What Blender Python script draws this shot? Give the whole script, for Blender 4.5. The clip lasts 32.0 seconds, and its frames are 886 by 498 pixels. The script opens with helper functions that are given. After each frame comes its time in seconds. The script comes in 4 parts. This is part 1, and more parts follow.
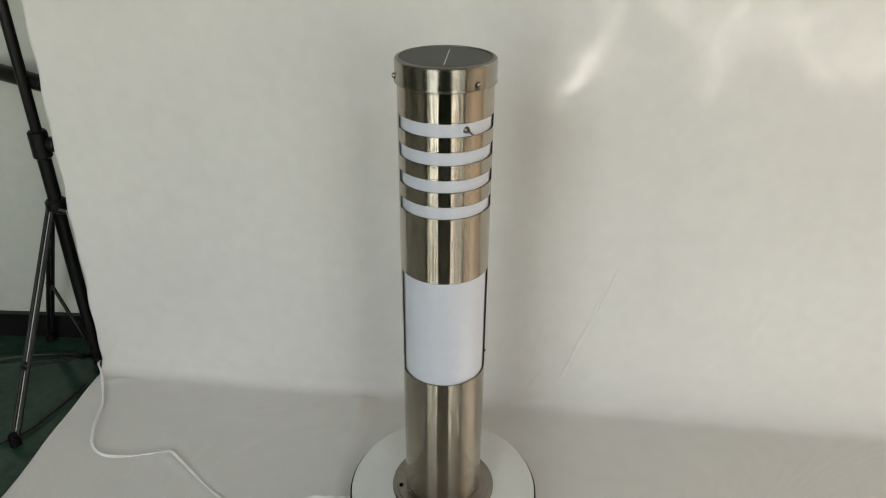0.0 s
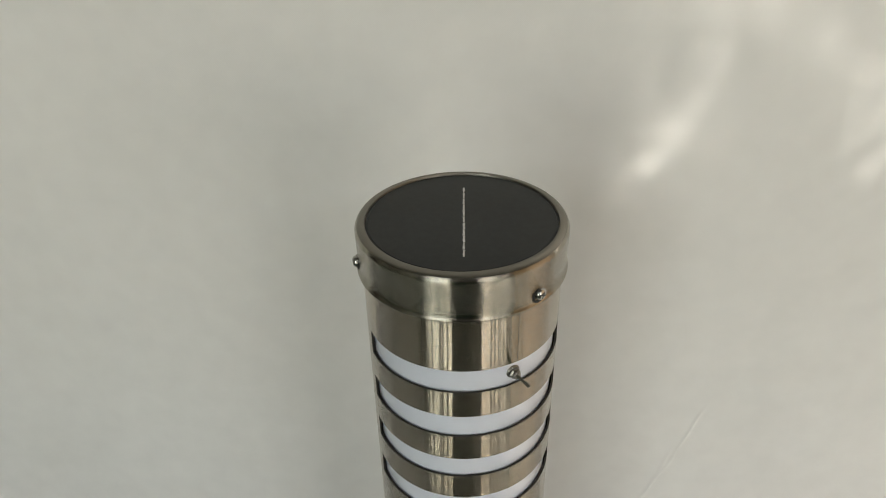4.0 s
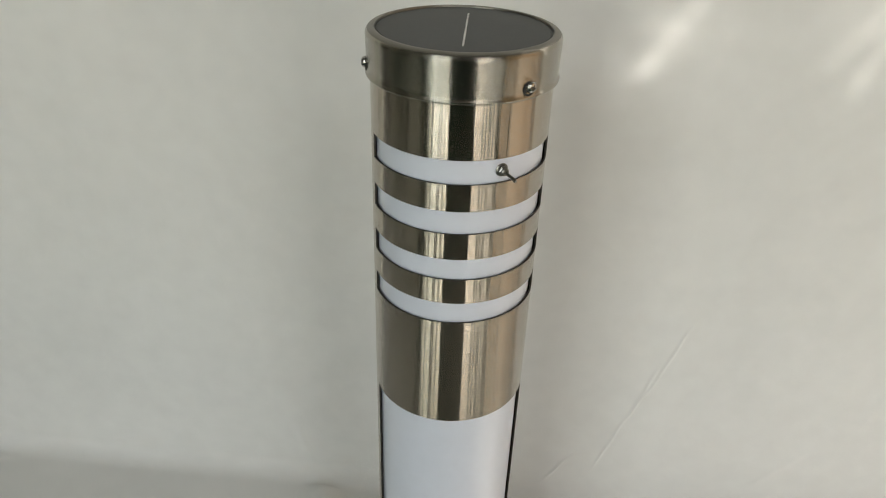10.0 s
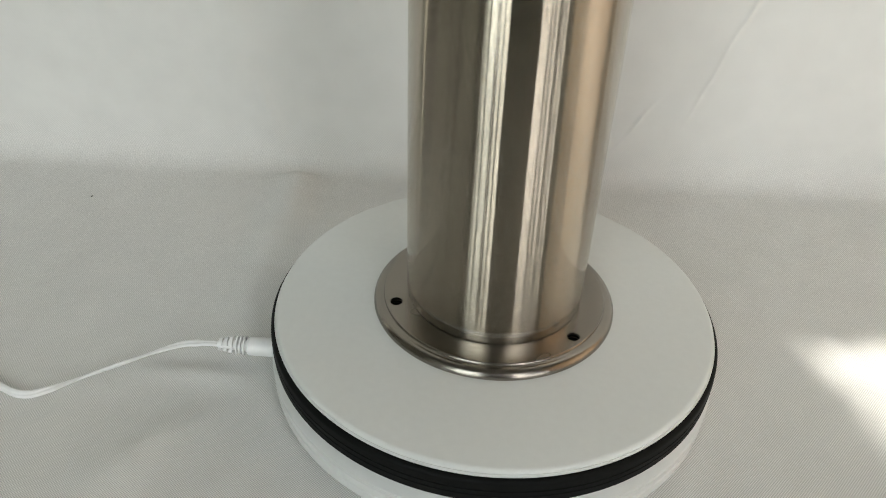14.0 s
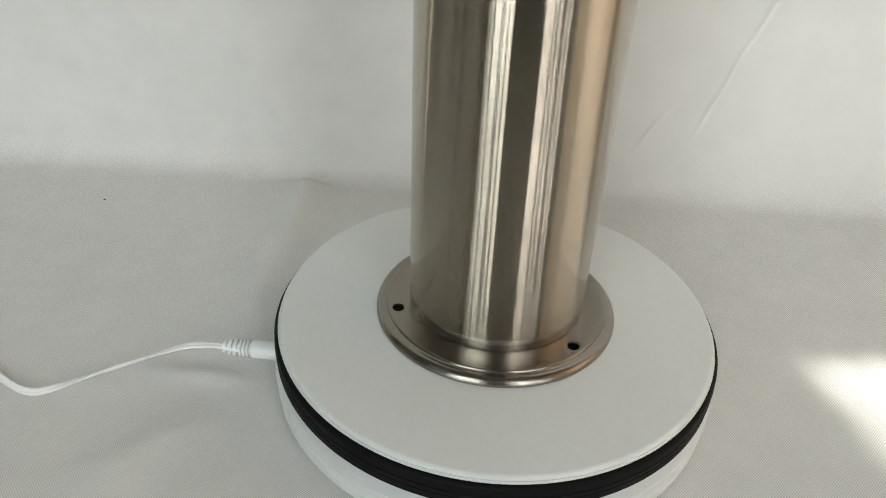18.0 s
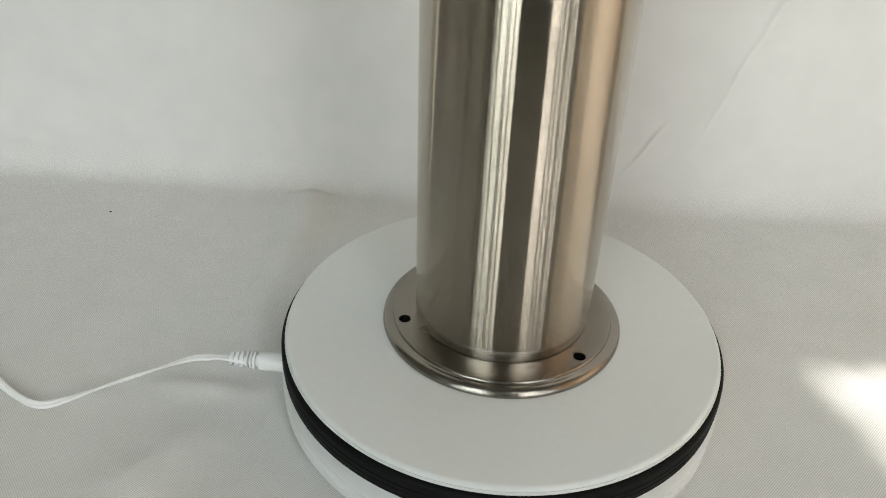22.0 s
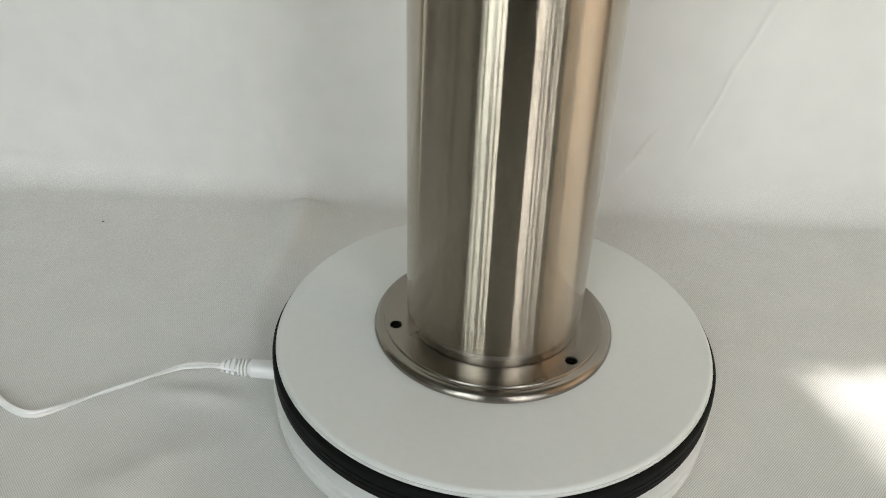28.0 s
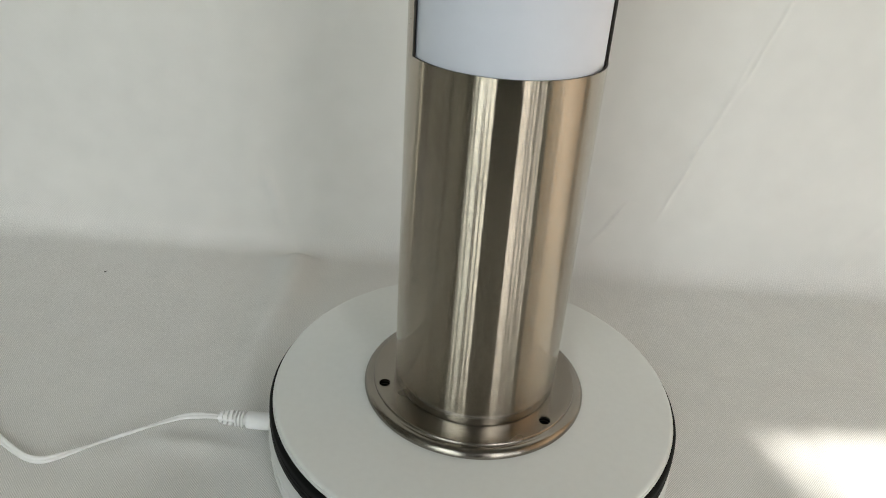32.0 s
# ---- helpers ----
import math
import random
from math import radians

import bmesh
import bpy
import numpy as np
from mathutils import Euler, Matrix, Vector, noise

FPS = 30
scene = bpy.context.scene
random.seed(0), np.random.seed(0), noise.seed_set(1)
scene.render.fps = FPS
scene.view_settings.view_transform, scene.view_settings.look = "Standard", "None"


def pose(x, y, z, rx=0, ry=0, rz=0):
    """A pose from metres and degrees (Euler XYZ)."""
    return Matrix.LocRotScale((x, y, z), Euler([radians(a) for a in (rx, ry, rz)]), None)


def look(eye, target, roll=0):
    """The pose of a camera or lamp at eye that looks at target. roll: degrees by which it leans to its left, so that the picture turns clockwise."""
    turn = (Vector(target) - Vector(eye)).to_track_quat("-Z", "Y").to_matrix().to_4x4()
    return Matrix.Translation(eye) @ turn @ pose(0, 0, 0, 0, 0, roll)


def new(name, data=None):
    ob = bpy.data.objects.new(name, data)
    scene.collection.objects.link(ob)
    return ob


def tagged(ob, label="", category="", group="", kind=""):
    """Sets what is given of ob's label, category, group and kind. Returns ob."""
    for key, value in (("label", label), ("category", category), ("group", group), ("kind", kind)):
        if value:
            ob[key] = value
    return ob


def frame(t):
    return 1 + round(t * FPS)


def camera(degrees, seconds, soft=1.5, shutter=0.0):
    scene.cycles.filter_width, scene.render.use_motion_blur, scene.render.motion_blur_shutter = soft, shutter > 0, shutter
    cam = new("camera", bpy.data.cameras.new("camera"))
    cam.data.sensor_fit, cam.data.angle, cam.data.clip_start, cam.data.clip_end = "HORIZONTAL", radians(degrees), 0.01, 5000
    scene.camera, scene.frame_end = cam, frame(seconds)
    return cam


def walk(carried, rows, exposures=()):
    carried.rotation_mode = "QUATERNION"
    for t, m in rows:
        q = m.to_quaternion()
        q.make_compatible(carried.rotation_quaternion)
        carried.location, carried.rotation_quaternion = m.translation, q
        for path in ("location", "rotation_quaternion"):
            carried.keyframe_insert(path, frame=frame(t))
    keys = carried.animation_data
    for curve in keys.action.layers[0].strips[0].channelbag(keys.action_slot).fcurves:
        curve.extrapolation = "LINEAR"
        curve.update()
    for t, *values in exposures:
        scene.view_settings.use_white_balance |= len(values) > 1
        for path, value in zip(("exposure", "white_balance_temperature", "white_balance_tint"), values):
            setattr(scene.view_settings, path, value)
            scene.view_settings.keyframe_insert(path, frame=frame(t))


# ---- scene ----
# PATH-BEGIN
cam = camera(63.27, 32.0, soft=1.0)
PATH = [  # seconds, eye, target, roll
    (0, (0.0313, -0.7229, 0.8050), (0.0192, -0.4590, 0.6629), 0.33),
    (0.5, (0.0231, -0.6708, 0.8002), (0.0200, -0.4063, 0.6587), 1.02),
    (1, (0.0008, -0.5862, 0.8057), (0.0032, -0.3246, 0.6588), -0.68),
    (1.5, (-0.0305, -0.4936, 0.8070), (-0.0106, -0.2359, 0.6546), 0.69),
    (2, (-0.0446, -0.4162, 0.8129), (-0.0132, -0.1586, 0.6623), 2.34),
    (2.5, (-0.0299, -0.3588, 0.8131), (-0.0046, -0.0999, 0.6635), 3.72),
    (3, (-0.0147, -0.3170, 0.8112), (-0.0038, -0.0608, 0.6555), 0.56),
    (3.5, (-0.0124, -0.3101, 0.8103), (-0.0110, -0.0552, 0.6521), -1.62),
    (5.5, (-0.0109, -0.2782, 0.8078), (-0.0042, -0.0313, 0.6376), 0.03),
    (6, (-0.0131, -0.2781, 0.8085), (-0.0064, -0.0315, 0.6378), -0.02),
    (6.5, (-0.0135, -0.2797, 0.8115), (-0.0071, -0.0345, 0.6388), 0.05),
    (7, (-0.0101, -0.2850, 0.8097), (-0.0054, -0.0390, 0.6382), 0.00),
    (7.5, (-0.0107, -0.2912, 0.8065), (-0.0057, -0.0419, 0.6397), -0.18),
    (8, (-0.0062, -0.3007, 0.8047), (-0.0037, -0.0506, 0.6391), 0.14),
    (8.5, (-0.0034, -0.3163, 0.7952), (-0.0009, -0.0655, 0.6307), 0.72),
    (9, (0.0019, -0.3409, 0.7809), (0.0041, -0.0909, 0.6151), 1.85),
    (9.5, (-0.0000, -0.3539, 0.7613), (0.0023, -0.1023, 0.5979), 1.79),
    (10, (-0.0036, -0.3856, 0.7326), (-0.0059, -0.1298, 0.5760), 1.99),
    (10.5, (-0.0346, -0.3979, 0.6761), (-0.0276, -0.1471, 0.5116), 1.95),
    (11, (-0.0373, -0.3889, 0.6078), (-0.0293, -0.1460, 0.4318), 0.43),
    (11.5, (-0.0348, -0.3852, 0.5193), (-0.0243, -0.1454, 0.3395), 1.32),
    (12, (-0.0355, -0.3536, 0.4154), (-0.0278, -0.1140, 0.2350), 2.16),
    (12.5, (-0.0450, -0.3310, 0.3459), (-0.0315, -0.0863, 0.1729), 4.41),
    (13, (-0.0448, -0.3302, 0.3222), (-0.0332, -0.0849, 0.1499), 3.12),
    (13.5, (-0.0459, -0.3299, 0.3110), (-0.0339, -0.0831, 0.1409), 1.96),
    (15.5, (-0.0450, -0.3299, 0.3084), (-0.0351, -0.0832, 0.1379), 2.91),
    (16, (-0.0426, -0.3320, 0.3108), (-0.0326, -0.0852, 0.1407), 2.99),
    (17, (-0.0410, -0.3329, 0.3090), (-0.0326, -0.0841, 0.1417), 2.72),
    (18, (-0.0402, -0.3347, 0.3100), (-0.0340, -0.0851, 0.1437), 2.44),
    (19, (-0.0383, -0.3343, 0.3122), (-0.0329, -0.0840, 0.1469), 2.27),
    (20, (-0.0404, -0.3366, 0.3126), (-0.0346, -0.0856, 0.1483), 2.18),
    (21, (-0.0416, -0.3354, 0.3129), (-0.0366, -0.0845, 0.1485), 2.08),
    (22, (-0.0425, -0.3352, 0.3128), (-0.0372, -0.0838, 0.1491), 1.98),
    (23, (-0.0395, -0.3347, 0.3125), (-0.0350, -0.0828, 0.1497), 1.97),
    (24, (-0.0400, -0.3368, 0.3115), (-0.0347, -0.0834, 0.1509), 1.83),
    (25, (-0.0401, -0.3354, 0.3123), (-0.0341, -0.0830, 0.1502), 1.78),
    (25.5, (-0.0405, -0.3347, 0.3124), (-0.0343, -0.0827, 0.1497), 1.70),
    (27.5, (-0.0394, -0.3369, 0.3121), (-0.0326, -0.0836, 0.1515), 1.59),
    (28, (-0.0383, -0.3370, 0.3099), (-0.0323, -0.0831, 0.1503), 1.64),
    (29, (-0.0381, -0.3372, 0.3105), (-0.0323, -0.0839, 0.1500), 1.57),
    (30, (-0.0390, -0.3410, 0.3144), (-0.0340, -0.0862, 0.1560), 1.44),
    (30.5, (-0.0394, -0.3438, 0.3210), (-0.0348, -0.0872, 0.1655), 1.42),
    (31, (-0.0413, -0.3494, 0.3285), (-0.0340, -0.0907, 0.1767), 2.15),
    (31.5, (-0.0400, -0.3531, 0.3432), (-0.0324, -0.0940, 0.1922), 2.84),
    (32, (-0.0444, -0.3615, 0.3450), (-0.0305, -0.0996, 0.1993), 3.97),
]
# PATH-END
walk(cam, [(t, look(e, g, r)) for t, e, g, r in PATH], exposures=[(0.0, 0.93, 6380, 10), (2.5, 0.85, 6480, 10), (7.5, 0.91, 6480, 10), (10.0, 0.92, 6380, 10), (11.0, 1.04, 6320, 10), (12.0, 0.84, 6350, 10), (13.0, 1.07, 6350, 10), (16.0, 1.28, 6270, 10), (30.0, 1.31, 6270, 10), (32.0, 1.15, 6340, 10)])

# ---- light ----
SUN_EL = radians(30)
SUN_X = 0.20          # the sun stands a little to the east of the camera's side
world = bpy.data.worlds.new("sky")
scene.world = world
world.use_nodes = True
wn = world.node_tree
sky = wn.nodes.new("ShaderNodeTexSky")
sky.sky_type, sky.sun_disc = "NISHITA", False
sky.sun_elevation, sky.sun_rotation = SUN_EL, radians(180)
wn.links.new(sky.outputs[0], wn.nodes["Background"].inputs[0])
wn.nodes["Background"].inputs[1].default_value = 0.1

sun = bpy.data.lights.new("sun", "SUN")
sun.energy, sun.angle, sun.color = 5.0, radians(0.42), (1.0, 0.93, 0.82)
sun_ob = new("sun", sun)
sun_ob.matrix_world = look((0.3 + SUN_X * 5.0, -5.0, 5.0 * math.tan(SUN_EL)), (0.3, 0.0, 0.0))


def side_light(name, x, y0, y1, z0, z1, watts, color):
    """Fill light placed in the added side window's opening."""
    a = bpy.data.lights.new(name, "AREA")
    a.shape, a.size, a.size_y, a.energy, a.color = "RECTANGLE", y1 - y0, z1 - z0, watts, color
    ob = new(name, a)
    ob.matrix_world = look((x, (y0 + y1) / 2, (z0 + z1) / 2), (0, (y0 + y1) / 2, (z0 + z1) / 2))


def window_light(name, x0, x1, z0, z1, y, watts, color):
    """Skylight in a window's opening, shining into the room."""
    a = bpy.data.lights.new(name, "AREA")
    a.shape, a.size, a.size_y, a.energy, a.color = "RECTANGLE", x1 - x0, z1 - z0, watts, color
    ob = new(name, a)
    ob.matrix_world = look(((x0 + x1) / 2, y, (z0 + z1) / 2), ((x0 + x1) / 2, 0, (z0 + z1) / 2))


BACK = -2.0           # the wall with the windows, behind the camera
WIN_L = (-1.70, -0.48, 0.30, 1.22)
WIN_R = (0.574, 1.95, 0.30, 1.232)
EAST = 1.60           # the partition with the added side window
FILL_WIN_E = (-0.88, 0.10, 0.15, 1.25)
TRANSOM = (0.575, 1.30, 1.79, 2.28)
FILL_OPENING_W = (-1.42, -0.575, 1.45, 2.10)
window_light("skylight_west", *WIN_L, BACK - 0.088, 8.3, (0.93, 1.0, 0.89))
window_light("skylight_high", *TRANSOM, BACK - 0.06, 4.9, (1.0, 1.0, 0.93))
# Fill lamp in an added, unseen west opening; weakens the shadows on the cloth.
window_light("fill_light_high_west", *FILL_OPENING_W, BACK - 0.06, 6.6, (0.93, 1.0, 0.93))
window_light("skylight_east", *WIN_R, BACK - 0.088, 8.9, (1.0, 0.96, 0.86))

# Warm fill lamp from the east, added at an unseen side window.
side_light("fill_light_east", EAST + 0.055, *FILL_WIN_E, 1.75, (1.0, 0.76, 0.52))


# ---- materials ----
def mat(name, color, rough=0.5, metal=0.0, var=0.08, scale=6.0, fine=120.0, bump=0.0, bump_scale=300.0, coat=0.0, rvar=0.0):
    """A Principled material whose colour varies at two scales, with optional relief."""
    m = bpy.data.materials.new(name)
    m.use_nodes = True
    nt = m.node_tree
    b = nt.nodes["Principled BSDF"]
    b.inputs["Roughness"].default_value, b.inputs["Metallic"].default_value = rough, metal
    b.inputs["Coat Weight"].default_value, b.inputs["Coat Roughness"].default_value = coat, 0.08
    co = nt.nodes.new("ShaderNodeTexCoord")
    n1, n2 = nt.nodes.new("ShaderNodeTexNoise"), nt.nodes.new("ShaderNodeTexNoise")
    n1.inputs["Scale"].default_value, n2.inputs["Scale"].default_value = scale, fine
    n1.inputs["Detail"].default_value, n2.inputs["Detail"].default_value = 4, 3
    add = nt.nodes.new("ShaderNodeMath")
    add.operation = "ADD"
    for n, k in ((n1, 0), (n2, 1)):
        nt.links.new(co.outputs["Object"], n.inputs["Vector"])
        nt.links.new(n.outputs["Fac"], add.inputs[k])
    ramp = nt.nodes.new("ShaderNodeMapRange")
    ramp.inputs[1].default_value, ramp.inputs[2].default_value = 0.6, 1.4
    ramp.inputs[3].default_value, ramp.inputs[4].default_value = 1 - var, 1 + var
    nt.links.new(add.outputs[0], ramp.inputs[0])
    mul = nt.nodes.new("ShaderNodeVectorMath")
    mul.operation = "SCALE"
    mul.inputs[0].default_value = color
    nt.links.new(ramp.outputs[0], mul.inputs["Scale"])
    nt.links.new(mul.outputs[0], b.inputs["Base Color"])
    if rvar:
        rr = nt.nodes.new("ShaderNodeMapRange")
        rr.inputs[1].default_value, rr.inputs[2].default_value = 0.3, 0.7
        rr.inputs[3].default_value, rr.inputs[4].default_value = rough - rvar, rough + rvar
        nt.links.new(n1.outputs["Fac"], rr.inputs[0])
        nt.links.new(rr.outputs[0], b.inputs["Roughness"])
    if bump:
        n3 = nt.nodes.new("ShaderNodeTexNoise")
        n3.inputs["Scale"].default_value = bump_scale
        nt.links.new(co.outputs["Object"], n3.inputs["Vector"])
        bp = nt.nodes.new("ShaderNodeBump")
        bp.inputs["Strength"].default_value, bp.inputs["Distance"].default_value = 1.0, bump
        nt.links.new(n3.outputs["Fac"], bp.inputs["Height"])
        nt.links.new(bp.outputs[0], b.inputs["Normal"])
    return m


def brushed(name, color, rough, fan, grain, wobble=0.0):
    """Brushed stainless steel: fine grooves run round the axis and fan every reflection out along it; the sheet is a little uneven."""
    m = mat(name, color, rough, 1.0, var=0.06, scale=9.0, fine=60.0)
    nt = m.node_tree
    b = nt.nodes["Principled BSDF"]
    co = nt.nodes.new("ShaderNodeTexCoord")
    mp = nt.nodes.new("ShaderNodeMapping")
    mp.inputs["Scale"].default_value = grain
    n = nt.nodes.new("ShaderNodeTexNoise")
    n.inputs["Scale"].default_value, n.inputs["Detail"].default_value = 1.0, 3
    nt.links.new(co.outputs["Object"], mp.inputs[0])
    nt.links.new(mp.outputs[0], n.inputs["Vector"])
    rr = nt.nodes.new("ShaderNodeMapRange")
    rr.inputs[3].default_value, rr.inputs[4].default_value = rough * 0.75, rough * 1.25
    nt.links.new(n.outputs["Fac"], rr.inputs[0])
    nt.links.new(rr.outputs[0], b.inputs["Roughness"])
    # a few dark nicks
    spot = nt.nodes.new("ShaderNodeTexVoronoi")
    spot.inputs["Scale"].default_value = 55.0
    nt.links.new(co.outputs["Object"], spot.inputs["Vector"])
    nick = nt.nodes.new("ShaderNodeMapRange")
    nick.inputs[1].default_value, nick.inputs[2].default_value = 0.018, 0.035
    nick.inputs[3].default_value, nick.inputs[4].default_value = 0.35, 1.0
    nt.links.new(spot.outputs["Distance"], nick.inputs[0])
    dim = nt.nodes.new("ShaderNodeVectorMath")
    dim.operation = "SCALE"
    nt.links.new(b.inputs["Base Color"].links[0].from_socket, dim.inputs[0])
    nt.links.new(nick.outputs[0], dim.inputs["Scale"])
    nt.links.new(dim.outputs[0], b.inputs["Base Color"])
    # the slope of one groove, of many too fine to see
    geo = nt.nodes.new("ShaderNodeNewGeometry")
    white = nt.nodes.new("ShaderNodeTexWhiteNoise")
    nt.links.new(geo.outputs["Position"], white.inputs["Vector"])
    sep = nt.nodes.new("ShaderNodeSeparateColor")
    nt.links.new(white.outputs["Color"], sep.inputs[0])
    total = nt.nodes.new("ShaderNodeMath")
    total.operation = "ADD"
    nt.links.new(sep.outputs[0], total.inputs[0])
    total.inputs[1].default_value = 0.5
    slope_range = (0.5, 1.5)
    slope = nt.nodes.new("ShaderNodeMapRange")
    slope.inputs[1].default_value, slope.inputs[2].default_value = slope_range
    slope.inputs[3].default_value, slope.inputs[4].default_value = -fan, fan
    nt.links.new(total.outputs[0], slope.inputs[0])
    up = nt.nodes.new("ShaderNodeCombineXYZ")
    nt.links.new(slope.outputs[0], up.inputs[2])
    add = nt.nodes.new("ShaderNodeVectorMath")
    add.operation = "ADD"
    nt.links.new(geo.outputs["Normal"], add.inputs[0])
    nt.links.new(up.outputs[0], add.inputs[1])
    unit = nt.nodes.new("ShaderNodeVectorMath")
    unit.operation = "NORMALIZE"
    nt.links.new(add.outputs[0], unit.inputs[0])
    nt.links.new(unit.outputs[0], b.inputs["Normal"])
    if wobble:
        # long shallow waves of the rolled sheet, along the axis
        mw = nt.nodes.new("ShaderNodeMapping")
        mw.inputs["Scale"].default_value = (55, 55, 3.5)
        wave = nt.nodes.new("ShaderNodeTexNoise")
        wave.inputs["Scale"].default_value, wave.inputs["Detail"].default_value = 1.0, 3
        nt.links.new(co.outputs["Object"], mw.inputs[0])
        nt.links.new(mw.outputs[0], wave.inputs["Vector"])
        mid, tilt, both = (nt.nodes.new("ShaderNodeVectorMath") for i in range(3))
        mid.operation, tilt.operation, both.operation = "SUBTRACT", "SCALE", "ADD"
        mid.inputs[1].default_value = (0.5, 0.5, 0.5)
        tilt.inputs["Scale"].default_value = wobble
        nt.links.new(wave.outputs["Color"], mid.inputs[0])
        nt.links.new(mid.outputs[0], tilt.inputs[0])
        nt.links.new(add.outputs[0], both.inputs[0])
        nt.links.new(tilt.outputs[0], both.inputs[1])
        nt.links.new(both.outputs[0], unit.inputs[0])
    return m


STEEL = brushed("brushed_steel", (0.405, 0.354, 0.288), 0.055, 0.52, (30, 30, 2500), wobble=0.07)
STEEL_CAP = brushed("brushed_steel_cap", (0.345, 0.32, 0.275), 0.15, 0.45, (30, 30, 2500))
STEEL_RIM = brushed("dull_steel_rim", (0.20, 0.185, 0.16), 0.36, 0.2, (30, 30, 1500))
STEEL_BASE = brushed("brushed_steel_flange", (0.30, 0.27, 0.235), 0.26, 0.30, (30, 30, 1500))
STEEL_ROLL = brushed("polished_steel_roll", (0.28, 0.255, 0.225), 0.21, 0.15, (30, 30, 1500))
# Base colour lightened to imitate the bright reflection on the polished foot.
STEEL_FOOT = brushed("polished_steel_foot_lightened", (0.56, 0.53, 0.48), 0.14, 0.25, (30, 30, 2500))
NICKEL = mat("dark_nickel", (0.24, 0.23, 0.21), 0.28, 1.0, var=0.15, fine=800, scale=200)
BRIGHT = mat("bright_steel", (0.46, 0.44, 0.41), 0.22, 1.0, var=0.1, fine=800, scale=200)
OPAL = mat("opal_plastic", (0.70, 0.725, 0.81), 0.28, var=0.02, scale=20, coat=0.25)
# Near-black base colour stands in for shade inside the tube's gap and slot edges.
STEEL_IN = mat("shaded_steel_inside", (0.05, 0.045, 0.04), 0.55, 0.6, var=0.2, scale=40, fine=300)
GAP = mat("dark_gap", (0.02, 0.02, 0.02), 0.6)
CELL = mat("solar_cell", (0.013, 0.0145, 0.0145), 0.4, var=0.35, scale=25, fine=300, coat=0.06)
CELL.node_tree.nodes["Principled BSDF"].inputs["Specular IOR Level"].default_value = 0.27
BUSBAR = mat("tinned_busbar", (0.62, 0.62, 0.60), 0.45, 0.4, var=0.35, fine=1500, scale=400)
WHITE = mat("white_plastic", (0.70, 0.715, 0.70), 0.42, var=0.025, scale=14, fine=260, bump=0.00004, bump_scale=900)
WHITE_LOW = mat("white_plastic_base", (0.70, 0.71, 0.70), 0.3, var=0.03, scale=14, fine=200)
RUBBER = mat("black_rubber", (0.003, 0.0035, 0.0035), 0.65, var=0.35, scale=30, fine=400, rvar=0.08)
RUBBER.node_tree.nodes["Principled BSDF"].inputs["Specular IOR Level"].default_value = 0.14
CORD = mat("white_pvc", (0.87, 0.87, 0.87), 0.35, var=0.04, scale=40, fine=300)
GREY_METAL = mat("dull_grey_metal", (0.22, 0.23, 0.22), 0.35, 0.8, var=0.2, scale=30, fine=300)
BLACK = mat("black_paint", (0.006, 0.006, 0.006), 0.38, var=0.3, scale=30, fine=300)
BLACK.node_tree.nodes["Principled BSDF"].inputs["Specular IOR Level"].default_value = 0.3
GREEN = mat("green_floor_paint", (0.020, 0.046, 0.033), 0.13, var=0.4, scale=9, fine=60, rvar=0.05, bump=0.00005, bump_scale=60)
GREEN.node_tree.nodes["Principled BSDF"].inputs["Specular IOR Level"].default_value = 0.35
WALL = mat("grey_wall_paint", (0.48, 0.50, 0.465), 0.8, var=0.06, scale=3, fine=50, bump=0.0002, bump_scale=400)
WALL_DARK = mat("brown_wall_paint", (0.028, 0.022, 0.018), 0.7, var=0.12, scale=3, fine=60)
WALL_TAN = mat("tan_wall_paint", (0.88, 0.60, 0.36), 0.8, var=0.08, scale=2, fine=40)
WALL_GREEN = mat("grey_green_wall_paint", (0.215, 0.225, 0.20), 0.8, var=0.1, scale=2, fine=40)
CEIL = mat("grey_ceiling_paint", (0.20, 0.20, 0.19), 0.85, var=0.04, scale=3, fine=60)
LEAF = mat("leaf", (0.06, 0.11, 0.03), 0.5, var=0.3, scale=20)
LINT = mat("dark_lint", (0.05, 0.05, 0.05), 0.9)


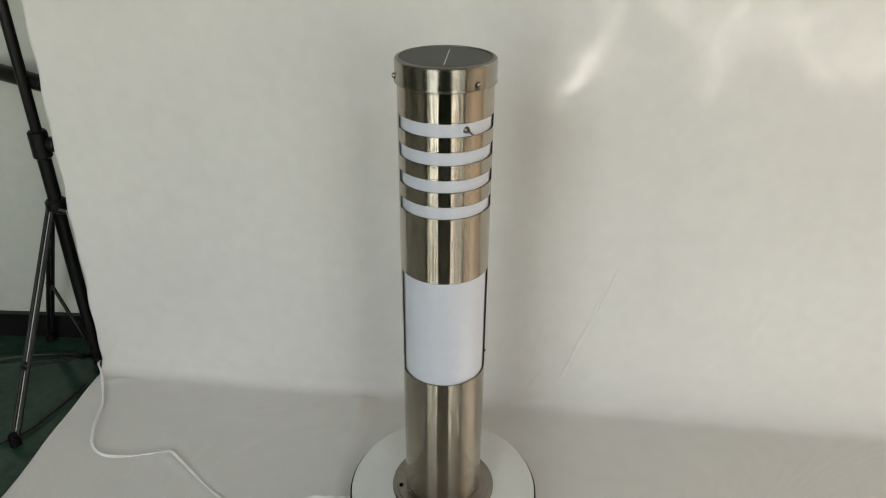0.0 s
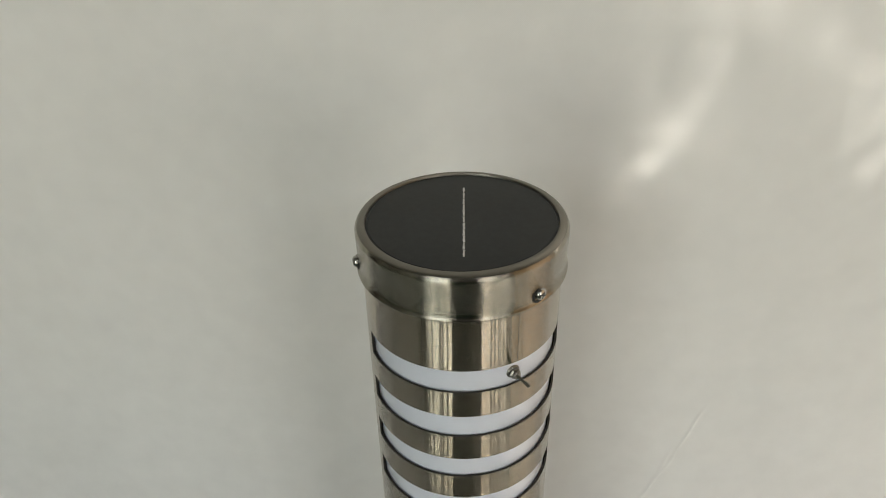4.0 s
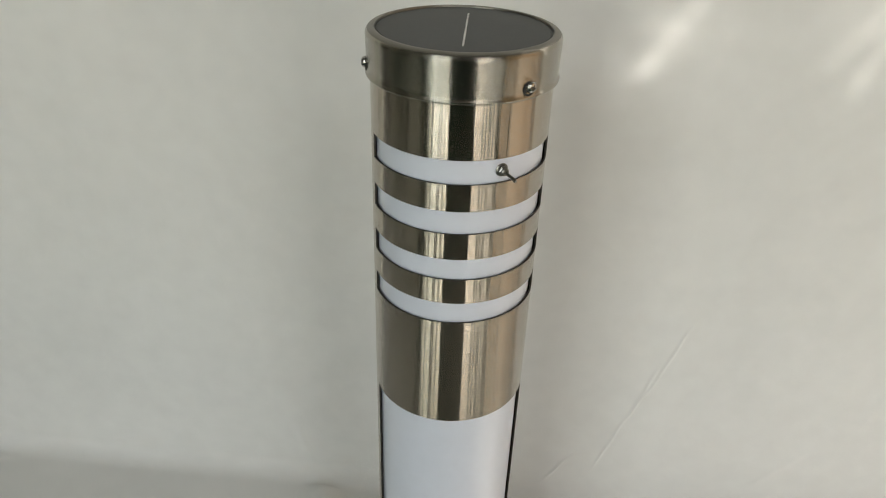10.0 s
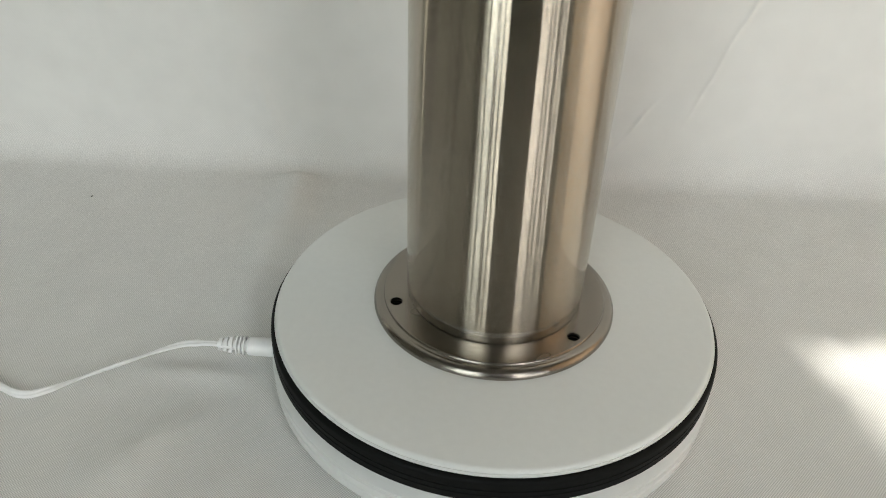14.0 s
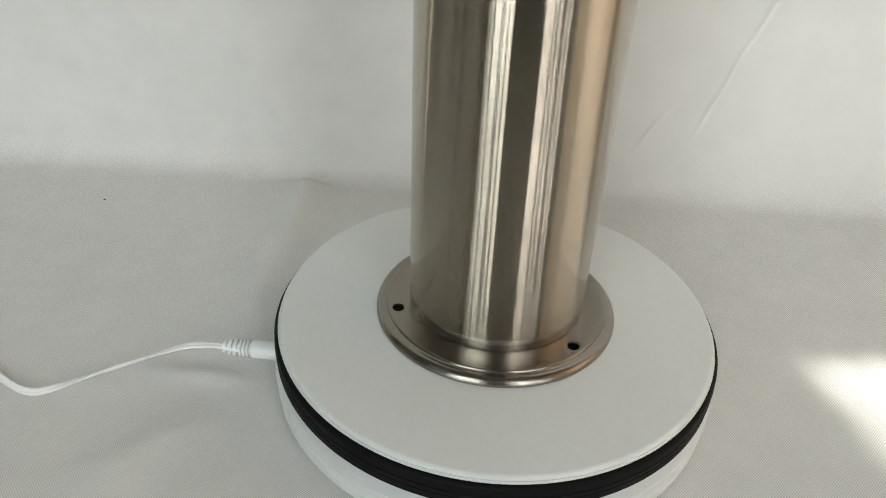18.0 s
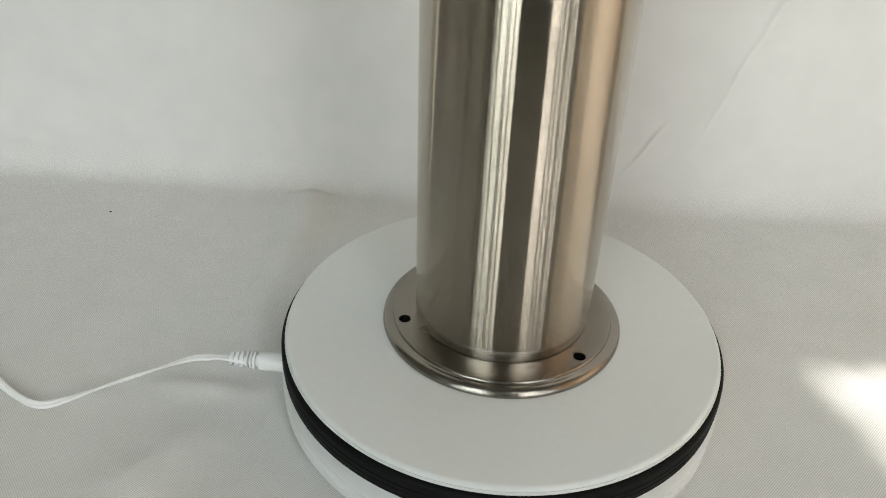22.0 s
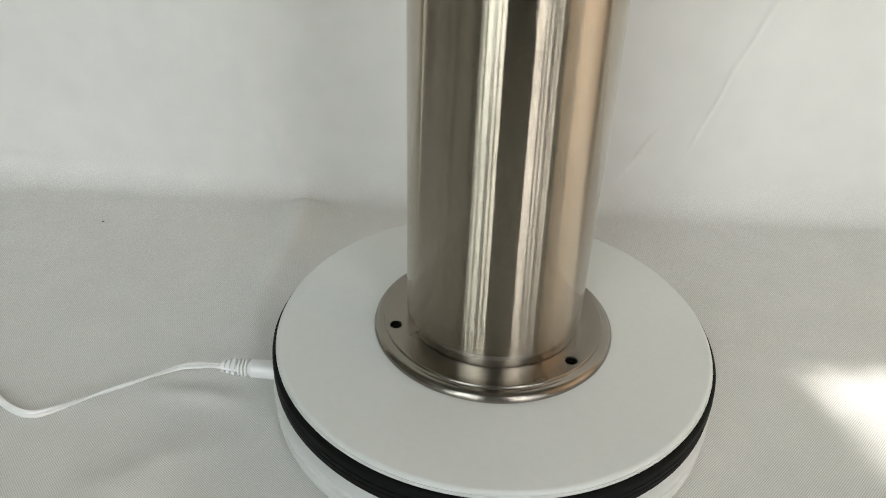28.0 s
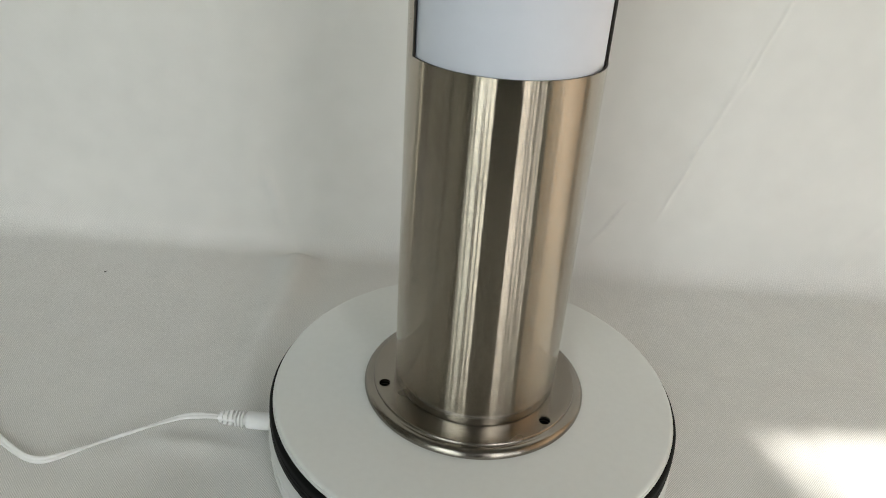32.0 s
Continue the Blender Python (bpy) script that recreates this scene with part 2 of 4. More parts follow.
def cloth_material():
    """White woven cloth: a fine diagonal weave, faint stains and creases."""
    m = mat("white_woven_cloth", (0.745, 0.74, 0.722), 0.75, var=0.045, scale=4.5, fine=40)
    nt = m.node_tree
    b = nt.nodes["Principled BSDF"]
    b.inputs["Sheen Weight"].default_value = 0.03
    b.inputs["Specular IOR Level"].default_value = 0.2
    co = nt.nodes.new("ShaderNodeTexCoord")
    # place on the sheet: across, and along it from floor to wall
    at = nt.nodes.new("ShaderNodeSeparateXYZ")
    nt.links.new(co.outputs["Object"], at.inputs[0])
    along = nt.nodes.new("ShaderNodeMath")
    along.operation = "ADD"
    nt.links.new(at.outputs[1], along.inputs[0])
    nt.links.new(at.outputs[2], along.inputs[1])
    flat = nt.nodes.new("ShaderNodeCombineXYZ")
    nt.links.new(at.outputs[0], flat.inputs[0])
    nt.links.new(along.outputs[0], flat.inputs[1])
    waves = []
    for ang, share in ((47, 0.62), (-40, 0.38)):
        mp = nt.nodes.new("ShaderNodeMapping")
        mp.inputs["Rotation"].default_value = (0, 0, radians(ang))
        w = nt.nodes.new("ShaderNodeTexWave")
        w.inputs["Scale"].default_value, w.inputs["Distortion"].default_value = 300.0, 0.9
        nt.links.new(flat.outputs[0], mp.inputs[0])
        nt.links.new(mp.outputs[0], w.inputs["Vector"])
        part_of = nt.nodes.new("ShaderNodeMath")
        part_of.operation = "MULTIPLY"
        nt.links.new(w.outputs["Fac"], part_of.inputs[0])
        part_of.inputs[1].default_value = share
        waves.append(part_of)
    mx = nt.nodes.new("ShaderNodeMath")
    mx.operation = "ADD"
    for k, w in enumerate(waves):
        nt.links.new(w.outputs[0], mx.inputs[k])
    bp = nt.nodes.new("ShaderNodeBump")
    bp.inputs["Strength"].default_value, bp.inputs["Distance"].default_value = 0.4, 0.00012
    nt.links.new(mx.outputs[0], bp.inputs["Height"])
    nt.links.new(bp.outputs[0], b.inputs["Normal"])
    # the holes between the threads are a little darker
    old = b.inputs["Base Color"].links[0].from_socket
    sc = nt.nodes.new("ShaderNodeVectorMath")
    sc.operation = "SCALE"
    rg = nt.nodes.new("ShaderNodeMapRange")
    nt.links.new(mx.outputs[0], rg.inputs[0])
    # the hanging part is drawn tight and shows its threads less
    geo = nt.nodes.new("ShaderNodeNewGeometry")
    sep = nt.nodes.new("ShaderNodeSeparateXYZ")
    nt.links.new(geo.outputs["Position"], sep.inputs[0])
    for k, tight, loose in ((3, 0.95, 0.66), (4, 0.98, 1.16)):
        tg = nt.nodes.new("ShaderNodeMapRange")
        tg.inputs[1].default_value, tg.inputs[2].default_value = 0.005, 0.05
        tg.inputs[3].default_value, tg.inputs[4].default_value = loose, tight
        nt.links.new(sep.outputs[2], tg.inputs[0])
        nt.links.new(tg.outputs[0], rg.inputs[k])
    tg = nt.nodes.new("ShaderNodeMapRange")
    tg.inputs[1].default_value, tg.inputs[2].default_value = 0.005, 0.05
    tg.inputs[3].default_value, tg.inputs[4].default_value = 0.0002, 0.00003
    nt.links.new(sep.outputs[2], tg.inputs[0])
    nt.links.new(tg.outputs[0], bp.inputs["Distance"])
    nt.links.new(old, sc.inputs[0])
    nt.links.new(rg.outputs[0], sc.inputs["Scale"])
    nt.links.new(sc.outputs[0], b.inputs["Base Color"])
    return m


CLOTH = cloth_material()


# ---- mesh helpers ----
def mesh_of(name, verts, faces, material, smooth=True, sharp=35):
    me = bpy.data.meshes.new(name)
    me.from_pydata([tuple(v) for v in verts], [], faces)
    me.validate()
    bm = bmesh.new()
    bm.from_mesh(me)
    bmesh.ops.recalc_face_normals(bm, faces=bm.faces)
    for f in bm.faces:
        f.smooth = smooth
    if smooth:
        for e in bm.edges:
            if len(e.link_faces) == 2 and e.calc_face_angle(0) > radians(sharp):
                e.smooth = False
    bm.to_mesh(me)
    bm.free()
    me.materials.append(material)
    return me


def part(name, me, parent=None, label="", m=None):
    ob = new(name, me)
    if parent:
        ob.parent = parent
    if m is not None:
        ob.matrix_basis = m
    return tagged(ob, label)


def thing(name, label, category, at=(0, 0, 0), kind="", group=""):
    ob = new(name)
    ob.location = at
    return tagged(ob, label, category, group, kind)


def lathe(profile, n=144, closed=True, z0=0.0):
    """Verts and faces of a profile of (r, z) turned about z. closed: the profile is a loop."""
    v, f = [], []
    k = len(profile)
    for i in range(n):
        a = 2 * math.pi * i / n
        for r, z in profile:
            v.append((r * math.sin(a), -r * math.cos(a), z + z0))
    for i in range(n):
        j = (i + 1) % n
        for q in range(k if closed else k - 1):
            p = (q + 1) % k
            f.append((i * k + q, j * k + q, j * k + p, i * k + p))
    return v, f


def arc(cx, cz, r, a0, a1, n=6):
    return [(cx + r * math.cos(radians(a0 + (a1 - a0) * i / n)), cz + r * math.sin(radians(a0 + (a1 - a0) * i / n))) for i in range(n + 1)]


def box(x0, x1, y0, y1, z0, z1):
    v = [(x, y, z) for x in (x0, x1) for y in (y0, y1) for z in (z0, z1)]
    return v, [(0, 1, 3, 2), (4, 6, 7, 5), (0, 4, 5, 1), (2, 3, 7, 6), (0, 2, 6, 4), (1, 5, 7, 3)]


def boxes(list_of):
    v, f = [], []
    for b in list_of:
        bv, bf = box(*b)
        f += [tuple(i + len(v) for i in q) for q in bf]
        v += bv
    return v, f


def rod(p, q, r0, r1=None, n=16):
    """A round bar from p to q with small chamfers at its ends."""
    r1 = r0 if r1 is None else r1
    p, q = Vector(p), Vector(q)
    d = (q - p)
    m = d.to_track_quat("Z", "Y").to_matrix()
    c = min(r0, r1) * 0.2
    v, f = [], []
    rings = [(0, r0 - c), (c, r0), (d.length - c, r1), (d.length, r1 - c)]
    for z, r in rings:
        for i in range(n):
            a = 2 * math.pi * i / n
            v.append(p + m @ Vector((r * math.cos(a), r * math.sin(a), z)))
    for k in range(3):
        for i in range(n):
            j = (i + 1) % n
            f.append((k * n + i, k * n + j, (k + 1) * n + j, (k + 1) * n + i))
    f += [tuple(range(n))[::-1], tuple(range(3 * n, 4 * n))]
    return v, f


def smooth_line(pts, step=0.004):
    """Catmull-Rom through the points."""
    out = []
    P = [Vector(p) for p in pts]
    P = [P[0] * 2 - P[1]] + P + [P[-1] * 2 - P[-2]]
    for i in range(1, len(P) - 2):
        n = max(2, int((P[i + 1] - P[i]).length / step))
        for k in range(n):
            t = k / n
            out.append(0.5 * (2 * P[i] + (P[i + 1] - P[i - 1]) * t + (2 * P[i - 1] - 5 * P[i] + 4 * P[i + 1] - P[i + 2]) * t * t
                              + (3 * P[i] - P[i - 1] - 3 * P[i + 1] + P[i + 2]) * t ** 3))
    return out + [P[-2]]


def sweep(line, section):
    """Sweeps section(k) -> [(side, up)] along the line; k runs from 0 to 1."""
    v, f = [], []
    n = len(section(0))
    for i, p in enumerate(line):
        d = (line[min(i + 1, len(line) - 1)] - line[max(i - 1, 0)]).normalized()
        side = d.cross(Vector((0, 0, 1))).normalized()
        up = side.cross(d)
        for s, u in section(i / (len(line) - 1)):
            v.append(p + side * s + up * u)
    for i in range(len(line) - 1):
        for k in range(n):
            q = (k + 1) % n
            f.append((i * n + k, i * n + q, (i + 1) * n + q, (i + 1) * n + k))
    f += [tuple(range(n))[::-1], tuple(range((len(line) - 1) * n, len(line) * n))]
    return v, f


# ---- the room ----
NORTH = 0.385
room_x = (-2.8, 2.8)
CEILING = 2.6
tagged(new("floor", mesh_of("floor", *box(room_x[0] - 0.1, room_x[1] + 0.1, BACK - 0.1, NORTH + 0.12, -0.06, 0.0), GREEN, False)),
       "dark green painted concrete floor, slightly glossy", "floor", kind="structure")
tagged(new("ceiling", mesh_of("ceiling", *box(room_x[0] - 0.1, room_x[1] + 0.1, BACK - 0.1, NORTH + 0.12, CEILING, CEILING + 0.1), CEIL, False)),
       "plain grey painted ceiling", "ceiling", kind="structure")
tagged(new("wall_north", mesh_of("wall_north", *box(room_x[0], room_x[1], NORTH, NORTH + 0.12, 0, CEILING), WALL, False)),
       "pale grey painted wall behind the backdrop cloth", "wall", kind="structure")
tagged(new("baseboard", mesh_of("baseboard", *boxes([(room_x[0], room_x[1], NORTH - 0.012, NORTH - 0.0005, 0.0005, 0.050)]), BLACK, False)),
       "black painted baseboard along the grey wall", "baseboard", kind="structure")
tagged(new("wall_east", mesh_of("wall_east", *box(room_x[1], room_x[1] + 0.1, BACK, NORTH, 0, CEILING), WALL_TAN, False)),
       "tan painted wall", "wall", kind="structure")
ey0, ey1, ez0, ez1 = FILL_WIN_E
tagged(new("partition_east", mesh_of("partition_east", *boxes([(EAST, EAST + 0.06, -1.40, ey0, 0, 2.2), (EAST, EAST + 0.06, ey0, ey1, 0, ez0), (EAST, EAST + 0.06, ey0, ey1, ez1, 2.2), (EAST, EAST + 0.06, ey1, NORTH, 0, 2.2)]), WALL_TAN, False)),
       "tan painted partition wall with an added fill-light window", "wall", kind="structure")
west = tagged(new("partition_west", mesh_of("partition_west", *box(-1.31, -1.25, -1.28, NORTH, 0, 2.2), WALL_GREEN, False)),
              "grey green painted partition wall with added dark posts", "wall", kind="structure")
# Unseen posts, added to put dark streaks into the tube's reflection.
for py0, py1 in ((0.06, 0.30), (-0.36, -0.33), (-0.62, -0.56), (-1.28, -1.22)):
    part("streak_post", mesh_of("streak_post", *box(-1.249, -1.215, py0, py1, 0, 2.2), WALL_DARK, False), west)
tagged(new("wall_west", mesh_of("wall_west", *box(room_x[0] - 0.1, room_x[0], BACK, NORTH, 0, CEILING), WALL_GREEN, False)),
       "grey green painted wall", "wall", kind="structure")
x0, x1 = room_x
lx0, lx1, lz0, lz1 = WIN_L
rx0, rx1, rz0, rz1 = WIN_R
tx0, tx1, tz0, tz1 = TRANSOM
ux0, ux1, uz0, uz1 = FILL_OPENING_W
y0, y1 = BACK - 0.10, BACK
tagged(new("wall_south", mesh_of("wall_south", *boxes([
    (x0, lx0, y0, y1, 0, CEILING), (lx0, lx1, y0, y1, 0, lz0), (lx0, ux0, y0, y1, lz1, CEILING),
    (ux0, ux1, y0, y1, lz1, uz0), (ux0, ux1, y0, y1, uz1, CEILING), (ux1, lx1, y0, y1, lz1, CEILING),
    (lx1, tx0, y0, y1, 0, CEILING), (tx0, rx0, y0, y1, 0, tz0), (tx0, rx0, y0, y1, tz1, CEILING),
    (rx0, tx1, y0, y1, 0, rz0), (rx0, tx1, y0, y1, rz1, tz0), (rx0, tx1, y0, y1, tz1, CEILING),
    (tx1, rx1, y0, y1, 0, rz0), (tx1, rx1, y0, y1, rz1, CEILING), (rx1, x1, y0, y1, 0, CEILING)]), WALL_DARK, False)),
    "dark brown wall with two wide windows, a high transom and an added west opening", "wall", kind="structure")


FRAME = mat("brown_window_frame", (0.12, 0.10, 0.08), 0.5, var=0.15, scale=8, fine=80)


def window(name, x0, x1, z0, z1, mullions, rails):
    w = thing(name, "wide window with a brown frame", "window", (x0, BACK, z0), "structure")
    d, y0, y1 = 0.028, -0.075, -0.030
    W, H = x1 - x0, z1 - z0
    bars = [(0, d, y0, y1, 0, H), (W - d, W, y0, y1, 0, H), (d, W - d, y0, y1, 0, d), (d, W - d, y0, y1, H - d, H)]
    for i, b in enumerate(bars):
        part("window_frame", mesh_of("window_frame", *box(*b), FRAME, False), w)
    for m in mullions:
        part("mullion", mesh_of("mullion", *box(m * W - 0.027, m * W + 0.027, y0, y1 - 0.004, d, H - d), FRAME, False), w)
    for r in rails:
        part("rail", mesh_of("rail", *box(d, W - d, y0 + 0.002, y1 - 0.008, r * H - 0.012, r * H + 0.012), FRAME, False), w)


def side_window(name, x, y0, y1, z0, z1):
    w = thing(name, "unseen side window with a brown frame, added for fill light", "window", (x, y0, z0), "structure")
    d, L, H = 0.025, y1 - y0, z1 - z0
    for b in ((0.01, 0.045, 0, d, 0, H), (0.01, 0.045, L - d, L, 0, H), (0.01, 0.045, d, L - d, 0, d), (0.01, 0.045, d, L - d, H - d, H)):
        part("window_frame", mesh_of("window_frame", *box(*b), FRAME, False), w)


# Unseen window frame, added round the east fill lamp.
side_window("added_window_3", EAST, *FILL_WIN_E)
window("window_1", *WIN_L, (0.10, 0.28, 0.58, 0.66, 0.82), ())
window("window_2", *WIN_R, (0.33, 0.46, 0.62, 0.70, 0.84), ())


# ---- the backdrop cloth ----
CLOTH_Y, CLOTH_K, CLOTH_X0, CLOTH_X1 = 0.2351, -0.0713, -0.622, 1.05
CREASES = [  # x, z, x, z, width, height of a ridge
    (0.254, 0.277, 0.179, 0.060, 0.0017, 0.0009), (0.232, 0.222, 0.208, 0.150, 0.0022, 0.0007), (0.155, 0.078, 0.126, 0.034, 0.0015, 0.0014),
    (0.258, 0.277, 0.37, 0.272, 0.006, 0.0006), (0.36, 0.05, 0.42, 0.12, 0.004, 0.001), (0.50, 0.30, 0.46, 0.16, 0.006, 0.001),
    (-0.39, 0.030, -0.42, 0.031, 0.005, 0.0030), (-0.619, 0.026, -0.596, 0.046, 0.004, 0.0032), (-0.590, 0.050, -0.585, 0.085, 0.010, 0.0020), (-0.178, 0.088, -0.163, 0.012, 0.004, 0.0016), (-0.20, 0.05, -0.185, 0.16, 0.010, 0.0012), (0.35, 0.016, 0.362, 0.035, 0.003, 0.0022)]
FOLDS = [  # the same on the floor: x, y
    (-0.145, 0.235, -0.153, 0.100, 0.017, 0.0095), (-0.153, 0.115, -0.163, 0.022, 0.015, 0.0065), (-0.150, -0.022, -0.205, -0.012, 0.007, 0.0030), (-0.165, -0.05, -0.215, -0.10, 0.014, 0.0036), (-0.222, -0.03, -0.275, -0.015, 0.006, 0.0016), (0.33, 0.21, 0.40, 0.02, 0.02, 0.0015), (0.25, 0.23, 0.27, 0.12, 0.012, 0.0008),
    (-0.435, 0.086, -0.38, 0.035, 0.006, 0.0025), (-0.61, 0.245, -0.55, 0.262, 0.008, 0.003), (-0.30, -0.12, -0.20, -0.18, 0.012, 0.0012)]


def ridge(p, q, list_of):
    h = np.zeros_like(p)
    for ax, az, bx, bz, w, a in list_of:
        d = np.array([bx - ax, bz - az])
        L = np.hypot(*d)
        d = d / L
        s = (p - ax) * d[0] + (q - az) * d[1]
        o = (p - ax) * -d[1] + (q - az) * d[0] + 0.0012 * np.sin(s * 47 + 1) + 0.0005 * np.sin(s * 131)
        k = np.clip(np.minimum(s + 0.01, L + 0.01 - s) / 0.03, 0, 1)
        h += a * k * np.exp(-(o / w) ** 2)
    return h


def soft(p, q, s, seed):
    r = np.random.RandomState(seed)
    h = np.zeros_like(p)
    for i in range(9):
        a, fr, ph = r.uniform(0, 6.28), r.uniform(0.6, 1.6) * s, r.uniform(0, 6.28)
        h += np.sin((p * math.cos(a) + q * math.sin(a)) * fr + ph) / 9
    return h


def backdrop():
    R = 0.022
    # distance along the sheet: floor from the front, bend, wall
    us = np.concatenate([np.linspace(-0.47, -0.34, 18)[:-1], np.linspace(-0.34, 0.0, 115)])
    vs = np.concatenate([np.linspace(0, 0.30, 150)[1:], np.linspace(0.30, 0.75, 130)[1:], np.linspace(0.75, 1.9, 40)[1:]])
    bend = np.linspace(0, 90, 9)[1:-1]
    xs = np.concatenate([np.linspace(CLOTH_X0, 0.10, 200)[:-1], np.linspace(0.10, 0.28, 170), np.linspace(0.28, 0.62, 90)[1:], np.linspace(0.62, CLOTH_X1, 30)[1:]])
    X, rows = xs, []
    wall_y = CLOTH_Y + CLOTH_K * X
    for u in us:                       # floor, u runs back from the start of the bend
        Y = wall_y - R + u
        sag = np.clip((-u) / 0.03, 0, 1)
        h = ridge(X, Y, FOLDS) + 0.0008 * soft(X, Y, 14, 3) * sag
        h += 0.004 * np.exp(-((X - CLOTH_X0) / 0.012) ** 2) * (0.5 + soft(X, Y, 40, 5))
        rows.append((X - (0.0005 + 0.028 * np.clip(0.26 - Y, 0, 0.5)) * np.exp(-((X - CLOTH_X0) / 0.1) ** 2), Y, 0.0012 + np.maximum(h + 0.0004, 0)))
    for a in bend:
        a = radians(a)
        rows.append((X, wall_y - R + R * math.sin(a), np.full_like(X, 0.0016 + R - R * math.cos(a))))
    for v in vs:
        z = R + v
        Z = np.full_like(X, z)
        h = ridge(X, Z, CREASES) + 0.0045 * soft(X, Z, 7, 7) * min(1, v / 0.12) + 0.0016 * soft(X, Z, 22, 9) * min(1, v / 0.05)
        edge = (0.001 + 0.035 * min(z, 0.9) + 0.0010 * math.sin(z * 38) + 0.0012 * math.sin(z * 71 + 1)) * np.exp(-((X - CLOTH_X0) / 0.12) ** 2)
        rows.append((X + edge, wall_y - h, Z))
    nx, nr = len(xs), len(rows)
    V = np.stack([np.stack(r, 1) for r in rows]).reshape(-1, 3)
    F = [(j * nx + i, j * nx + i + 1, (j + 1) * nx + i + 1, (j + 1) * nx + i) for j in range(nr - 1) for i in range(nx - 1)]
    me = bpy.data.meshes.new("backdrop")
    me.from_pydata(V.tolist(), [], F)
    for p in me.polygons:
        p.use_smooth = True
    me.materials.append(CLOTH)
    ob = new("backdrop", me)
    sol = ob.modifiers.new("thickness", "SOLIDIFY")
    sol.thickness, sol.offset = 0.0008, -1
    tagged(ob, "white woven backdrop cloth swept from wall to floor, lightly creased", "backdrop", kind="structure")


backdrop()


# ---- the turntable ----
TOP = 0.0488          # height of the turning plate's top


def turntable():
    t = thing("turntable", "round white electric turntable with a black rubber band", "turntable")
    r = 0.1256
    prof = [(0.0, TOP - 0.0042), (r - 0.003, TOP - 0.0042)] + arc(r - 0.0008, TOP - 0.0034, 0.0008, -90, 0, 3) + [(r - 0.0004, TOP - 0.0022)] + arc(r - 0.0030, TOP - 0.0022, 0.0022, 0, 90, 7) + [(0.0, TOP)]
    part("plate", mesh_of("plate", *lathe(prof, 192, False), WHITE), t, "matt white round plate")
    rb = 0.1276
    z1, z0 = TOP - 0.0046, TOP - 0.0195
    zm = (z0 + z1) / 2
    prof = [(0.110, z0), (rb - 0.0012, z0)] + arc(rb - 0.0012, z0 + 0.0014, 0.0014, -90, 20, 3) + [(rb + 0.0004, zm - 0.0022), (rb - 0.0004, zm - 0.0017), (rb + 0.0004, zm - 0.0012), (rb + 0.0004, zm + 0.0012), (rb - 0.0004, zm + 0.0017), (rb + 0.0004, zm + 0.0022)] \
        + arc(rb - 0.0020, z1 - 0.0020, 0.0022, -10, 90, 4) + [(0.110, z1)]
    part("rubber_band", mesh_of("rubber_band", *lathe(prof, 192), RUBBER), t, "ridged black rubber band")
    z1 = z0 - 0.0003
    rw = 0.1276
    prof = [(0.0, 0.003), (0.116, 0.003), (0.119, 0.0036), (rw - 0.002, 0.0062)] + arc(rw - 0.0010, 0.0084, 0.0022, -50, 0, 4) + [(rw + 0.0012, 0.0128), (rw + 0.0006, 0.0134), (rw + 0.0006, 0.0141), (rw + 0.0012, 0.0147), (rw + 0.0016, 0.0196)] \
        + [(rw + 0.0004, 0.0202), (rw + 0.0004, 0.0209), (rw + 0.0012, 0.0213)] + arc(rw + 0.0004, 0.0214, 0.0008, 0, 70, 4) + [(rw - 0.0040, 0.0244), (rw - 0.0048, 0.0250), (rw - 0.0050, z1)] + [(0.0, z1)]
    part("base", mesh_of("base", *lathe(prof, 192, False), WHITE_LOW), t, "glossy white plastic base")
    for k in range(4):
        a = radians(45 + 90 * k)
        v, f = lathe([(0.0, 0.0018), (0.008, 0.0018), (0.0085, 0.0035), (0.0, 0.0035)], 24, False)
        part("foot", mesh_of("foot", v, f, RUBBER), t, m=Matrix.Translation((0.095 * math.sin(a), 0.095 * math.cos(a), 0)))
    # power socket on the side
    v, f = rod((-0.1240, -0.0035, 0.0108), (-0.1305, -0.0035, 0.0108), 0.0062, n=24)
    part("power_socket", mesh_of("power_socket", v, f, WHITE_LOW), t, "round white power socket")


turntable()


# ---- the bollard light ----
TURN = -84.0          # where one upright of the tube stands, degrees from the front
RT, WALL_T = 0.0502, 0.0011
CAP_R, CAP_Z0, CAP_Z1, PANEL_R = 0.0524, 0.6102, 0.6351, 0.0471
SLOTS = [(0.5661, 0.5800), (0.5364, 0.5504), (0.5068, 0.5204), (0.4766, 0.4907)]
WINDOW = (0.2580, 0.3983)


def around(r, a, z):
    a = radians(a)
    return Vector((r * math.sin(a), -r * math.cos(a), z))


def turned(a, r, z):
    """A pose on the tube's side: x goes round, y points outwards, z is up."""
    a = radians(a)
    out = Vector((math.sin(a), -math.cos(a), 0))
    m = Matrix((Vector((-out.y, out.x, 0)) * -1, out, Vector((0, 0, 1)))).transposed().to_4x4()
    return Matrix.Translation(out * r + Vector((0, 0, z))) @ m


